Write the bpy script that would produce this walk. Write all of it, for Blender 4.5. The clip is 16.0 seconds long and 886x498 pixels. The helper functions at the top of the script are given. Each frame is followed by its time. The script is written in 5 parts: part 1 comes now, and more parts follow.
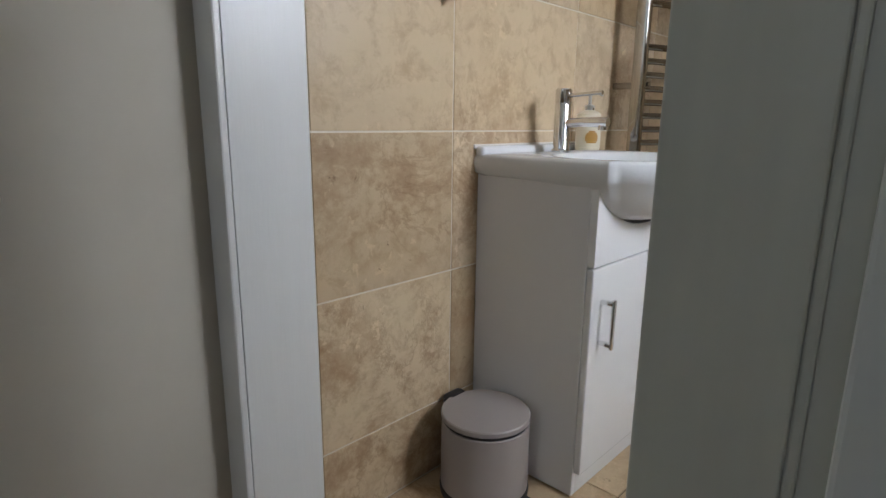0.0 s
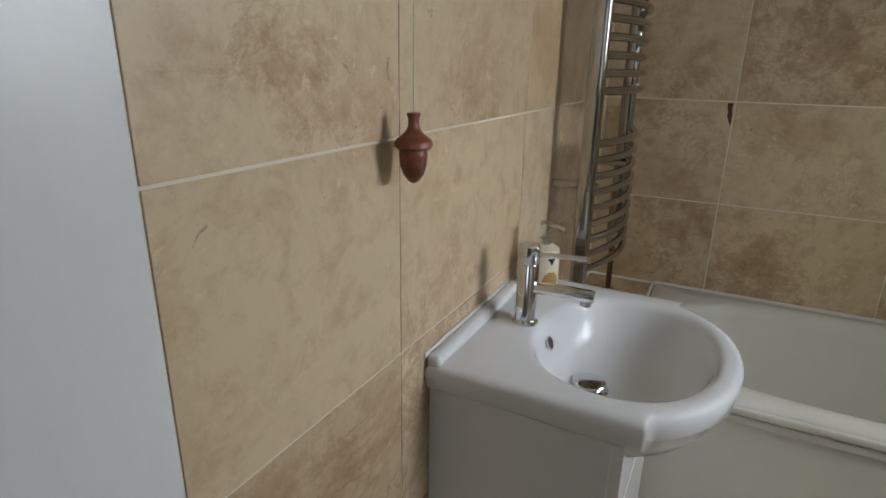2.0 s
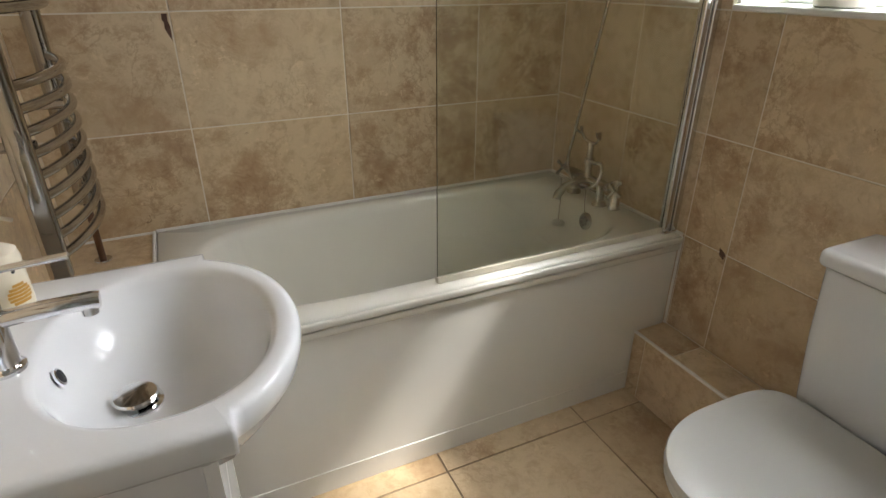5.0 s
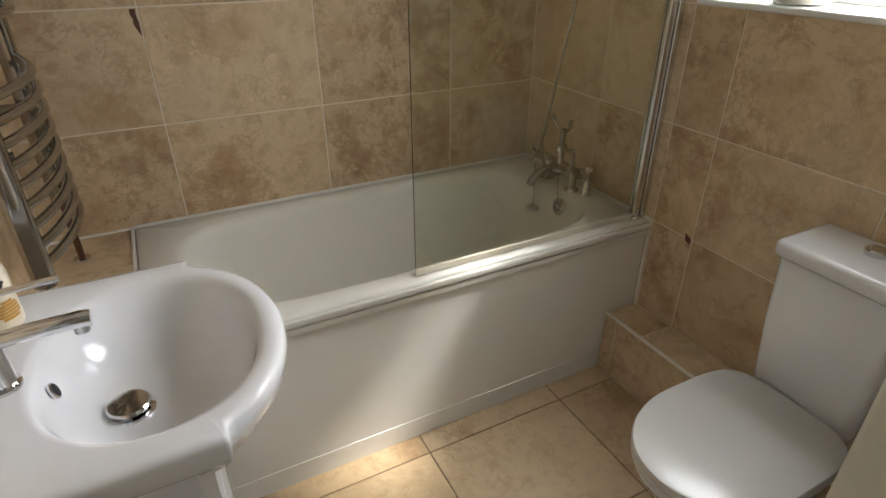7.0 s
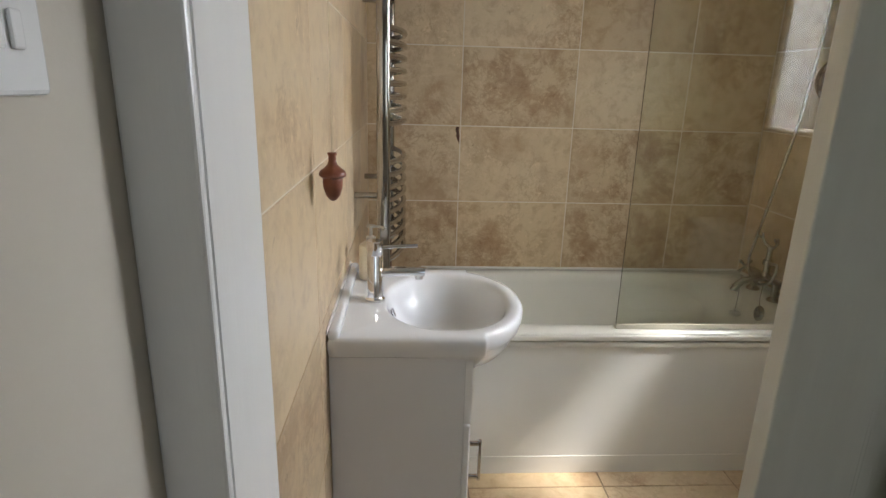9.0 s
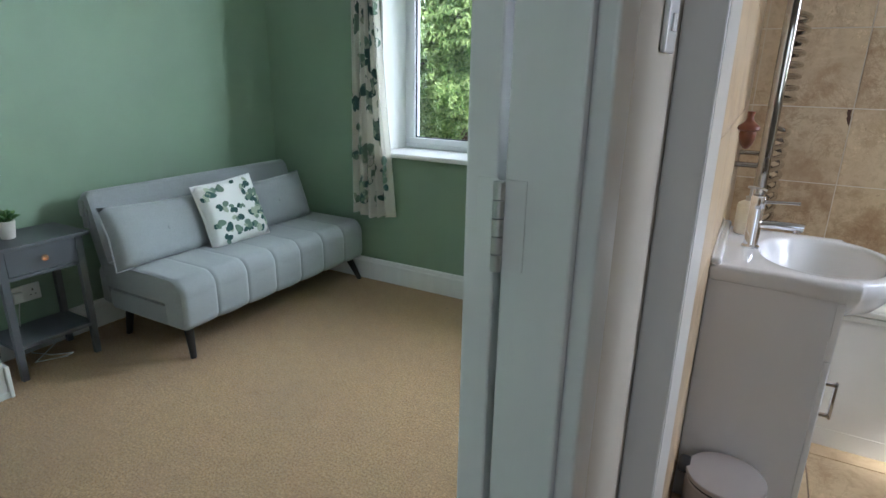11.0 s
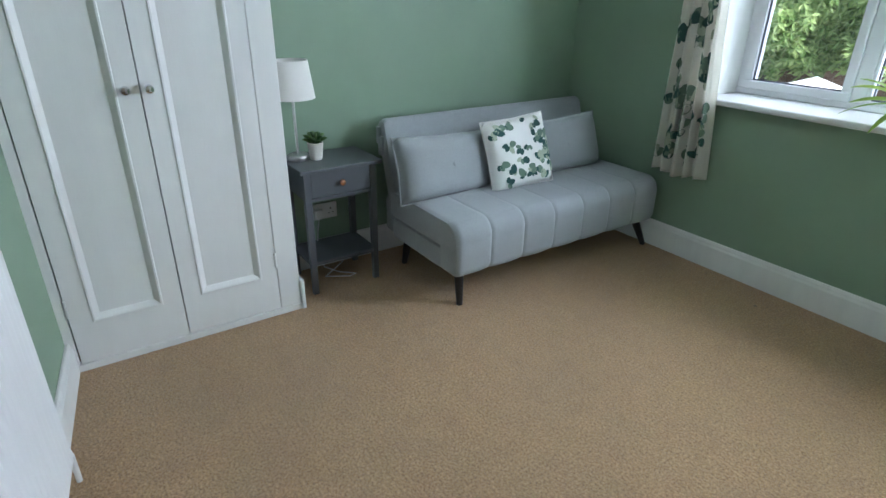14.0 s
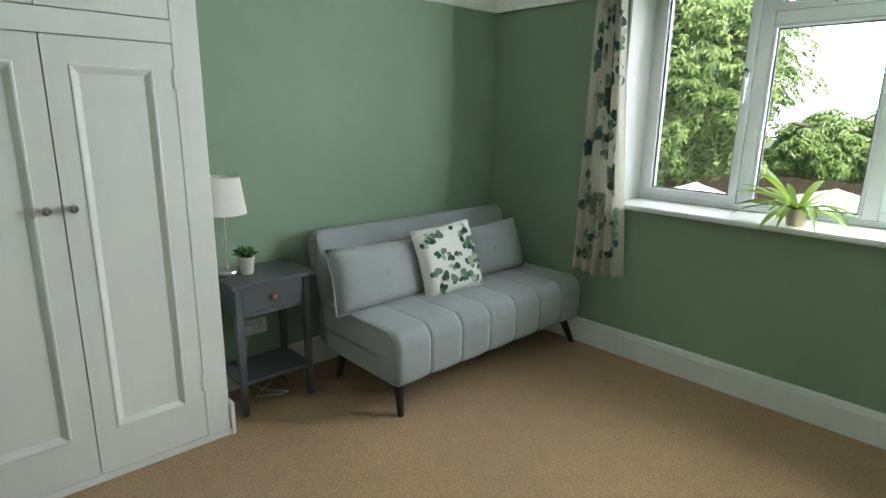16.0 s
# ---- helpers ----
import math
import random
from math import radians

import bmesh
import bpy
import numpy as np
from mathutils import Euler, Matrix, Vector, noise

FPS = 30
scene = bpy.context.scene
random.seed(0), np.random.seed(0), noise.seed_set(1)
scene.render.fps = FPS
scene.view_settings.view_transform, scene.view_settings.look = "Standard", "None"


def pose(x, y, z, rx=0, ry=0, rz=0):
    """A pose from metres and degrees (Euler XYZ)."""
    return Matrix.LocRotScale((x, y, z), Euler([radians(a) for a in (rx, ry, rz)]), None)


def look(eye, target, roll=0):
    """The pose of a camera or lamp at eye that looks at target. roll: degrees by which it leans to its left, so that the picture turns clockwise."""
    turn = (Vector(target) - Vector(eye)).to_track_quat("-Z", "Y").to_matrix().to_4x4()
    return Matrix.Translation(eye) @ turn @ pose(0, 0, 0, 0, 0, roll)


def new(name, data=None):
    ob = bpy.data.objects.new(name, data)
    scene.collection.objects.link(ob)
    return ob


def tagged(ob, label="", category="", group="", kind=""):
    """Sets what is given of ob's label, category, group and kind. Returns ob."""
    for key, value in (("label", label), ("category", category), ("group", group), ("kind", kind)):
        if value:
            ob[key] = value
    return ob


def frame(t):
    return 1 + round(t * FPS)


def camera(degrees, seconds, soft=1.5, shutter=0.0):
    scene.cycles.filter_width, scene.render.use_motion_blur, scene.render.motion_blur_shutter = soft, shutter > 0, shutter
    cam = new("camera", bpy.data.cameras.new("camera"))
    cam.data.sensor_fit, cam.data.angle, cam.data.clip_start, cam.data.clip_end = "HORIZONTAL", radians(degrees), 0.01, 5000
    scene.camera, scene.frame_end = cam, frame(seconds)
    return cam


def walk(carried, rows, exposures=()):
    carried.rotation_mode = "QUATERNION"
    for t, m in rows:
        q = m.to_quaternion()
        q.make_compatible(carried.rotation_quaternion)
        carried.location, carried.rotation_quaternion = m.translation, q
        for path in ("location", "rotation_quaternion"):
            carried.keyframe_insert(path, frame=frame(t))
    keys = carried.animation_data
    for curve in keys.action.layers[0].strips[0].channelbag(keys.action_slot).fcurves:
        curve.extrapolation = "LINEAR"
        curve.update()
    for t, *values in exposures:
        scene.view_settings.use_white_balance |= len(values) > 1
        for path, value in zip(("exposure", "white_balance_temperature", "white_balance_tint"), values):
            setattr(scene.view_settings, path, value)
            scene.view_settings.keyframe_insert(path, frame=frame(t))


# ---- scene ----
cam = camera(76.4, 16.0)
PATH = [
    (0, (1.088, 0.715, 0.945), (-0.256, 2.129, 0.507), 0.6),
    (0.5, (0.901, 0.796, 1.007), (-0.475, 2.17, 0.54), 0.8),
    (1, (0.788, 0.834, 1.187), (-0.547, 2.211, 0.621), 0.9),
    (1.5, (0.581, 1.001, 1.253), (-0.598, 2.505, 0.661), 1.2),
    (2, (0.566, 1.049, 1.374), (-0.294, 2.742, 0.748), 1.0),
    (2.5, (0.519, 1.139, 1.399), (0.024, 2.959, 0.736), 0.9),
    (3, (0.479, 1.205, 1.401), (0.479, 3.09, 0.733), 0.7),
    (3.5, (0.515, 1.226, 1.398), (0.862, 3.067, 0.698), 0.4),
    (4, (0.527, 1.233, 1.387), (1.091, 3.002, 0.646), 0.4),
    (4.5, (0.524, 1.238, 1.374), (1.228, 2.934, 0.582), 0.4),
    (4.7, (0.527, 1.236, 1.37), (1.262, 2.903, 0.544), 0.4),
    (6.8, (0.53, 1.252, 1.432), (1.322, 2.767, 0.394), 0.0),
    (7, (0.525, 1.225, 1.447), (1.33, 2.776, 0.475), 0.0),
    (7.5, (0.496, 1.132, 1.458), (1.246, 2.845, 0.748), -0.3),
    (8, (0.457, 0.986, 1.456), (0.947, 2.84, 0.889), 0.4),
    (8.2, (0.430, 0.927, 1.458), (0.885, 3.089, 0.819), 0.7),
    (10.3, (0.25, 0.134, 1.401), (-0.219, 1.994, 0.837), 1.5),
    (10.5, (0.245, 0.099, 1.406), (-0.366, 1.915, 0.834), 1.3),
    (11, (0.208, 0.057, 1.391), (-0.71, 1.73, 0.792), 1.1),
    (11.5, (0.179, 0.045, 1.373), (-1.039, 1.495, 0.729), 1.0),
    (12, (0.098, 0.078, 1.361), (-1.273, 1.32, 0.601), 0.9),
    (12.5, (0.005, 0.144, 1.361), (-1.453, 1.232, 0.532), 0.9),
    (13, (-0.063, 0.212, 1.353), (-1.529, 1.248, 0.472), 0.9),
    (13.5, (-0.132, 0.269, 1.369), (-1.603, 1.287, 0.473), 1.0),
    (14, (-0.2, 0.278, 1.377), (-1.699, 1.304, 0.54), 0.9),
    (14.5, (-0.237, 0.242, 1.37), (-1.76, 1.313, 0.641), 0.9),
    (15, (-0.244, 0.212, 1.376), (-1.744, 1.377, 0.747), 0.9),
    (15.5, (-0.244, 0.196, 1.383), (-1.705, 1.451, 0.845), 0.9),
    (16, (-0.245, 0.198, 1.385), (-1.664, 1.525, 0.907), 0.9),
]
EXPOSURES = [(0, 0.5, 5900, 11), (0.5, 0.42, 5900, 10), (1.0, 0.32, 6000, 10), (1.5, 0.15, 6000, 9), (2.5, 0.16, 5900, 8), (3.5, 0.58, 6150, 9), (4.5, 0.78, 6300, 11), (7.0, 0.64, 6400, 11), (8, 0.74, 6300, 10), (10.5, 0.82, 5850, 13), (11.5, 0.9, 5500, 11), (12, 0.93, 5450, 13), (13, 0.93, 5500, 15), (14.5, 0.86, 5550, 15), (15.2, 0.82, 5850, 15), (16, 0.74, 6300, 11)]
walk(cam, [(t, look(eye, target, roll)) for t, eye, target, roll in PATH], EXPOSURES)

# ---- light ----
SUN_TO = Vector((0.565, -0.20, 0.79)).normalized()
world = bpy.data.worlds.new("sky")
scene.world = world
world.use_nodes = True
wn = world.node_tree.nodes
sky = wn.new("ShaderNodeTexSky")
sky.sky_type, sky.sun_disc = "NISHITA", False
sky.sun_elevation, sky.sun_rotation = math.asin(SUN_TO.z), math.atan2(SUN_TO.x, SUN_TO.y)
sky.air_density, sky.dust_density = 1.0, 2.5
wn["Background"].inputs["Strength"].default_value = 0.15
world.node_tree.links.new(sky.outputs[0], wn["Background"].inputs["Color"])
sun_data = bpy.data.lights.new("sun", "SUN")
sun_data.energy, sun_data.angle, sun_data.color = 5.0, radians(6.0), (1.0, 0.97, 0.92)
sun = new("sun", sun_data)
sun.matrix_world = look(SUN_TO * 20, (0, 0, 0))


def window_light(name, eye, target, w, h, power, color, spread=180):
    d = bpy.data.lights.new(name, "AREA")
    d.shape, d.size, d.size_y, d.energy, d.color = "RECTANGLE", w, h, power, color
    o = new(name, d)
    o.matrix_world = look(eye, target)
    d.spread = radians(spread)
    return o


window_light("bedroom_sky_light", (-1.0, 4.6, 3.15), (-1.15, 1.3, 0.5), 3.0, 1.7, 44, (0.90, 0.96, 1.0))
window_light("bedroom_window_light", (-0.36, 3.46, 1.50), (-1.75, 0.9, 1.75), 0.44, 1.15, 34, (0.92, 0.97, 1.0))
window_light("bathroom_window_light", (2.20, 2.09, 1.72), (0.3, 1.80, 0.5), 0.58, 0.8, 11, (0.97, 0.98, 1.0), 130)
# fill lamp for the landing, placed in a window added out of view
window_light("landing_fill_light", (1.15, -1.55, 1.55), (0.7, 1.2, 1.1), 0.8, 1.0, 2.5, (0.92, 0.96, 1.0))


# ---- materials ----
def nodes_of(name):
    m = bpy.data.materials.new(name)
    m.use_nodes = True
    nt = m.node_tree
    return m, nt, nt.nodes["Principled BSDF"]


def n_(nt, kind, **kw):
    n = nt.nodes.new(kind)
    for k, v in kw.items():
        n.inputs[k.replace("_", " ")].default_value = v
    return n


def ramp(nt, fac, stops):
    r = nt.nodes.new("ShaderNodeValToRGB")
    nt.links.new(fac, r.inputs[0])
    e = r.color_ramp.elements
    while len(e) < len(stops):
        e.new(0.5)
    for el, (p, c) in zip(e, stops):
        el.position, el.color = p, (*c, 1) if len(c) == 3 else c
    return r.outputs[0]


def mix(nt, fac, a, b, blend="MIX"):
    n = nt.nodes.new("ShaderNodeMix")
    n.data_type, n.blend_type = "RGBA", blend
    for sock, v in ((0, fac), (6, a), (7, b)):
        if hasattr(v, "is_linked"):
            nt.links.new(v, n.inputs[sock])
        else:
            n.inputs[sock].default_value = (*v, 1) if isinstance(v, tuple) else v
    return n.outputs[2]


def bump(nt, p, height, strength, distance=0.01):
    b = nt.nodes.new("ShaderNodeBump")
    b.inputs["Strength"].default_value, b.inputs["Distance"].default_value = strength, distance
    nt.links.new(height, b.inputs["Height"])
    nt.links.new(b.outputs[0], p.inputs["Normal"])


def coords(nt, seeded=False):
    t = nt.nodes.new("ShaderNodeTexCoord")
    if not seeded:
        return t.outputs["Object"]
    i = nt.nodes.new("ShaderNodeObjectInfo")
    mu = nt.nodes.new("ShaderNodeMath")
    mu.operation, mu.inputs[1].default_value = "MULTIPLY", 37.0
    nt.links.new(i.outputs["Random"], mu.inputs[0])
    ad = nt.nodes.new("ShaderNodeVectorMath")
    nt.links.new(t.outputs["Object"], ad.inputs[0])
    nt.links.new(mu.outputs[0], ad.inputs[1])
    return ad.outputs[0]


def noise_tex(nt, vec, scale, detail=4, rough=0.55, distort=0.0):
    n = n_(nt, "ShaderNodeTexNoise", Scale=scale, Detail=detail, Roughness=rough, Distortion=distort)
    nt.links.new(vec, n.inputs["Vector"])
    return n.outputs["Fac"]


def painted(name, color, rough=0.45, vary=0.06, bumpy=0.05, scale=40.0, streak=None):
    """Painted or plain surface with a faint mottling and brush or roller relief."""
    m, nt, p = nodes_of(name)
    v = coords(nt)
    if streak:
        mp = nt.nodes.new("ShaderNodeMapping")
        mp.inputs["Scale"].default_value = streak
        nt.links.new(v, mp.inputs["Vector"])
        v = mp.outputs[0]
    big = noise_tex(nt, v, 3.0, 3)
    dark = tuple(c * (1 - vary) for c in color)
    light = tuple(min(1, c * (1 + vary)) for c in color)
    nt.links.new(ramp(nt, big, [(0.3, dark), (0.7, light)]), p.inputs["Base Color"])
    p.inputs["Roughness"].default_value = rough
    bump(nt, p, noise_tex(nt, v, scale, 4), bumpy, 0.004)
    return m


def metal(name, color, rough):
    m, nt, p = nodes_of(name)
    p.inputs["Base Color"].default_value = (*color, 1)
    p.inputs["Metallic"].default_value = 1.0
    v = coords(nt)
    r = n_(nt, "ShaderNodeMapRange", To_Min=rough * 0.7, To_Max=rough * 1.5)
    nt.links.new(noise_tex(nt, v, 25.0, 4), r.inputs[0])
    nt.links.new(r.outputs[0], p.inputs["Roughness"])
    return m


def travertine(name, light, mid, dark, rough=0.28):
    m, nt, p = nodes_of(name)
    v = coords(nt, True)
    cloud = noise_tex(nt, v, 2.6, 9, 0.68, 0.5)
    fine = noise_tex(nt, v, 19.0, 8, 0.68, 0.4)
    base = ramp(nt, cloud, [(0.30, mid), (0.47, light), (0.62, light), (0.75, mid)])
    base = mix(nt, ramp(nt, fine, [(0.34, (0.6, 0.6, 0.6)), (0.52, (0, 0, 0))]), base, tuple(0.6 * x + 0.4 * y for x, y in zip(mid, dark)))
    # brown stains with ragged edges, gathered on parts of each tile
    where = ramp(nt, noise_tex(nt, v, 1.9, 3, 0.5, 0.3), [(0.42, (0.12, 0.12, 0.12)), (0.60, (1, 1, 1))])
    blot = noise_tex(nt, v, 5.6, 13, 0.80, 0.25)
    stain = ramp(nt, blot, [(0.47, (0, 0, 0)), (0.54, (0.42, 0.42, 0.42)), (0.62, (0.66, 0.66, 0.66)), (0.72, (0.95, 0.95, 0.95))])
    stain = mix(nt, 1.0, where, stain, "MULTIPLY")
    base = mix(nt, stain, base, dark)
    vein = ramp(nt, noise_tex(nt, v, 3.1, 9, 0.66, 0.5), [(0.482, (0, 0, 0)), (0.50, (0.42, 0.42, 0.42)), (0.512, (0, 0, 0))])
    base = mix(nt, mix(nt, 1.0, where, vein, "MULTIPLY"), base, tuple(c * 0.8 for c in dark))
    # filled pits: ragged pale and dark brown specks gathered in patches
    patch = ramp(nt, noise_tex(nt, v, 4.3, 4, 0.6), [(0.50, (0, 0, 0)), (0.63, (1, 1, 1))])
    pale = mix(nt, 1.0, patch, ramp(nt, noise_tex(nt, v, 34.0, 5, 0.7, 0.6), [(0.57, (0, 0, 0)), (0.63, (0.75, 0.75, 0.75))]), "MULTIPLY")
    pits = mix(nt, 1.0, patch, ramp(nt, noise_tex(nt, v, 27.0, 6, 0.72, 0.9), [(0.635, (0, 0, 0)), (0.69, (0.9, 0.9, 0.9))]), "MULTIPLY")
    base = mix(nt, pale, base, tuple(min(1, c * 1.18) for c in light))
    base = mix(nt, pits, base, tuple(c * 0.55 for c in dark))
    i = nt.nodes.new("ShaderNodeObjectInfo")
    tint = ramp(nt, i.outputs["Random"], [(0.0, (0.80, 0.75, 0.68)), (0.5, (1, 1, 1)), (1.0, (0.92, 0.86, 0.76))])
    base = mix(nt, 1.0, base, tint, "MULTIPLY")
    nt.links.new(base, p.inputs["Base Color"])
    r = n_(nt, "ShaderNodeMapRange", To_Min=rough * 0.75, To_Max=rough * 1.7)
    nt.links.new(fine, r.inputs[0])
    nt.links.new(r.outputs[0], p.inputs["Roughness"])
    bump(nt, p, mix(nt, pits, fine, (0.0, 0.0, 0.0)), 0.22, 0.003)
    return m


def woven(name, color, color2, scale=320.0, rough=0.9):
    m, nt, p = nodes_of(name)
    v = coords(nt)
    w1 = n_(nt, "ShaderNodeTexWave", Scale=scale * 0.3, Distortion=3.0, Detail=2.0)
    nt.links.new(v, w1.inputs["Vector"])
    w2 = n_(nt, "ShaderNodeTexWave", Scale=scale * 0.3, Distortion=3.0, Detail=2.0)
    w2.bands_direction = "Z"
    nt.links.new(v, w2.inputs["Vector"])
    h = mix(nt, 0.5, w1.outputs["Fac"], w2.outputs["Fac"])
    big = noise_tex(nt, v, 6.0, 4)
    c = mix(nt, ramp(nt, noise_tex(nt, v, scale, 2), [(0.3, (0, 0, 0)), (0.7, (1, 1, 1))]), color, color2)
    c = mix(nt, ramp(nt, big, [(0.35, (0.15, 0.15, 0.15)), (0.65, (0, 0, 0))]), c, tuple(k * 0.7 for k in color))
    nt.links.new(c, p.inputs["Base Color"])
    p.inputs["Roughness"].default_value = rough
    p.inputs["Sheen Weight"].default_value = 0.25
    bump(nt, p, h, 0.25, 0.002)
    return m


def thin_cloth(*a):
    """Woven cloth that lets some light through."""
    m = woven(*a)
    nt = m.node_tree
    p = nt.nodes["Principled BSDF"]
    tr = nt.nodes.new("ShaderNodeBsdfTranslucent")
    tr.inputs["Color"].default_value = (0.92, 0.90, 0.84, 1)
    ms = nt.nodes.new("ShaderNodeMixShader")
    ms.inputs[0].default_value = 0.55
    nt.links.new(p.outputs[0], ms.inputs[1])
    nt.links.new(tr.outputs[0], ms.inputs[2])
    nt.links.new(ms.outputs[0], nt.nodes["Material Output"].inputs[0])
    return m


def carpet_mat():
    m, nt, p = nodes_of("beige_carpet")
    v = coords(nt)
    tuft = noise_tex(nt, v, 115.0, 4, 0.8)
    speck = noise_tex(nt, v, 300.0, 3, 0.8)
    big = noise_tex(nt, v, 1.3, 5, 0.6)
    c = ramp(nt, tuft, [(0.32, (0.13, 0.068, 0.026)), (0.5, (0.39, 0.235, 0.10)), (0.66, (0.63, 0.43, 0.22))])
    c = mix(nt, ramp(nt, speck, [(0.58, (0, 0, 0)), (0.75, (0.55, 0.55, 0.55))]), c, (0.13, 0.088, 0.05))
    c = mix(nt, ramp(nt, big, [(0.35, (0.35, 0.35, 0.35)), (0.62, (0, 0, 0))]), c, (0.28, 0.185, 0.10))
    worn = noise_tex(nt, v, 14.0, 6, 0.7)
    c = mix(nt, ramp(nt, worn, [(0.36, (0.22, 0.22, 0.22)), (0.56, (0, 0, 0))]), c, (0.20, 0.115, 0.052))
    sp = n_(nt, "ShaderNodeTexVoronoi", Scale=2.6)
    nt.links.new(v, sp.inputs["Vector"])
    c = mix(nt, ramp(nt, sp.outputs["Distance"], [(0.018, (0.85, 0.85, 0.85)), (0.03, (0, 0, 0))]), c, (0.06, 0.045, 0.035))
    nt.links.new(c, p.inputs["Base Color"])
    p.inputs["Roughness"].default_value = 0.97
    p.inputs["Sheen Weight"].default_value = 0.2
    bump(nt, p, mix(nt, 0.5, tuft, speck), 0.9, 0.009)
    return m


def glass_mat(name, color, rough=0.0, ior=1.45):
    m, nt, p = nodes_of(name)
    p.inputs["Base Color"].default_value = (*color, 1)
    p.inputs["Roughness"].default_value = rough
    p.inputs["Transmission Weight"].default_value = 1.0
    p.inputs["IOR"].default_value = ior
    return m


def leafy(name, a, b, rough=0.5):
    m, nt, p = nodes_of(name)
    g = nt.nodes.new("ShaderNodeNewGeometry")
    nt.links.new(ramp(nt, g.outputs["Random Per Island"], [(0.0, a), (1.0, b)]), p.inputs["Base Color"])
    p.inputs["Roughness"].default_value = rough
    p.inputs["Subsurface Weight"].default_value = 0.0
    tr = nt.nodes.new("ShaderNodeBsdfTranslucent")
    nt.links.new(ramp(nt, g.outputs["Random Per Island"], [(0.0, a), (1.0, b)]), tr.inputs["Color"])
    ms = nt.nodes.new("ShaderNodeMixShader")
    ms.inputs[0].default_value = 0.4
    out = nt.nodes["Material Output"]
    nt.links.new(p.outputs[0], ms.inputs[1])
    nt.links.new(tr.outputs[0], ms.inputs[2])
    nt.links.new(ms.outputs[0], out.inputs[0])
    return m


TILE = travertine("travertine", (0.66, 0.535, 0.365), (0.53, 0.405, 0.255), (0.30, 0.165, 0.075))
FLOORTILE = travertine("floor_travertine", (0.62, 0.49, 0.32), (0.52, 0.39, 0.24), (0.34, 0.21, 0.11), 0.3)
GROUT = painted("grout", (0.74, 0.68, 0.58), 0.85, 0.08, 0.2, 120)
FLOORGROUT = painted("floor_grout", (0.24, 0.17, 0.11), 0.85, 0.15, 0.2, 120)
SEALANT = painted("white_sealant", (0.72, 0.70, 0.66), 0.5, 0.04, 0.05, 60)
GLOSS = painted("white_gloss_paint", (0.74, 0.74, 0.72), 0.32, 0.02, 0.06, 30, (6, 6, 0.6))
TRIMWHITE = painted("white_satin_paint", (0.72, 0.72, 0.69), 0.4, 0.035, 0.10, 34, (5, 5, 0.7))
WARDROBE = painted("wardrobe_paint", (0.71, 0.705, 0.675), 0.42, 0.02, 0.05, 34, (5, 5, 0.8))
DOORPAINT = painted("door_paint", (0.63, 0.615, 0.545), 0.4, 0.05, 0.12, 30, (5, 5, 0.6))
LANDING = painted("landing_wall_paint", (0.56, 0.515, 0.435), 0.8, 0.04, 0.08, 60)
GREEN = painted("sage_green_paint", (0.215, 0.30, 0.205), 0.62, 0.035, 0.06, 90)
CEILING = painted("ceiling_paint", (0.84, 0.84, 0.82), 0.85, 0.02, 0.1, 60)
CARPET = carpet_mat()
CERAMIC = painted("white_ceramic", (0.70, 0.71, 0.72), 0.07, 0.01, 0.0)
ACRYLIC = painted("cream_acrylic", (0.70, 0.68, 0.61), 0.13, 0.02, 0.0)
PANEL = painted("cream_bath_panel", (0.76, 0.745, 0.69), 0.22, 0.02, 0.01)
SEAT = painted("toilet_seat_plastic", (0.56, 0.56, 0.535), 0.2, 0.02, 0.0)
VANITY = painted("white_gloss_laminate", (0.76, 0.76, 0.76), 0.12, 0.015, 0.0)
VANITYSIDE = painted("vanity_side_laminate", (0.70, 0.70, 0.71), 0.3, 0.015, 0.01)
CHROME = metal("chrome", (0.72, 0.72, 0.73), 0.07)
BRUSHED = metal("brushed_steel", (0.58, 0.57, 0.55), 0.28)
# chrome with the dark surroundings it would mirror put into its colour
DARKREFLCHROME = metal("chrome_dark_reflections", (0.47, 0.46, 0.44), 0.13)
# chrome for towel rail and knob, dim brownish reflections painted into its tone
DIMREFLCHROME = metal("chrome_dim_reflections", (0.42, 0.40, 0.37), 0.06)
COPPER = metal("copper", (0.80, 0.43, 0.29), 0.22)
BINMETAL = painted("taupe_bin_coating", (0.36, 0.325, 0.31), 0.42, 0.02, 0.02)
# real black plastic, and the painted shade inside gaps and holes
BLACK = painted("black_plastic_and_gap_shade", (0.02, 0.02, 0.022), 0.45, 0.1, 0.02)
ACORN = painted("turned_red_wood", (0.20, 0.065, 0.033), 0.35, 0.35, 0.08, 60, (1, 1, 7))
CORD = painted("pull_cord", (0.62, 0.55, 0.42), 0.9, 0.1, 0.1)
SOFA = woven("grey_linen_fabric", (0.24, 0.255, 0.26), (0.325, 0.345, 0.345))
CUSHION_FABRIC = woven("white_cotton_fabric", (0.80, 0.79, 0.75), (0.86, 0.85, 0.81), 400)
CURTAIN_FABRIC = thin_cloth("cream_curtain_fabric", (0.89, 0.87, 0.80), (0.92, 0.90, 0.84), 400)
BLACKWOOD = painted("black_stained_wood", (0.016, 0.014, 0.014), 0.4, 0.2, 0.1, 40, (1, 1, 0.2))
GREYWOOD = painted("grey_painted_wood", (0.085, 0.092, 0.10), 0.42, 0.08, 0.08, 50)
SHADE = painted("lampshade_fabric", (0.78, 0.76, 0.71), 0.9, 0.03, 0.15, 300)
POT = painted("pale_ceramic_pot", (0.62, 0.59, 0.53), 0.5, 0.06, 0.05)
BRASS = metal("hinge_painted_metal", (0.55, 0.55, 0.53), 0.35)
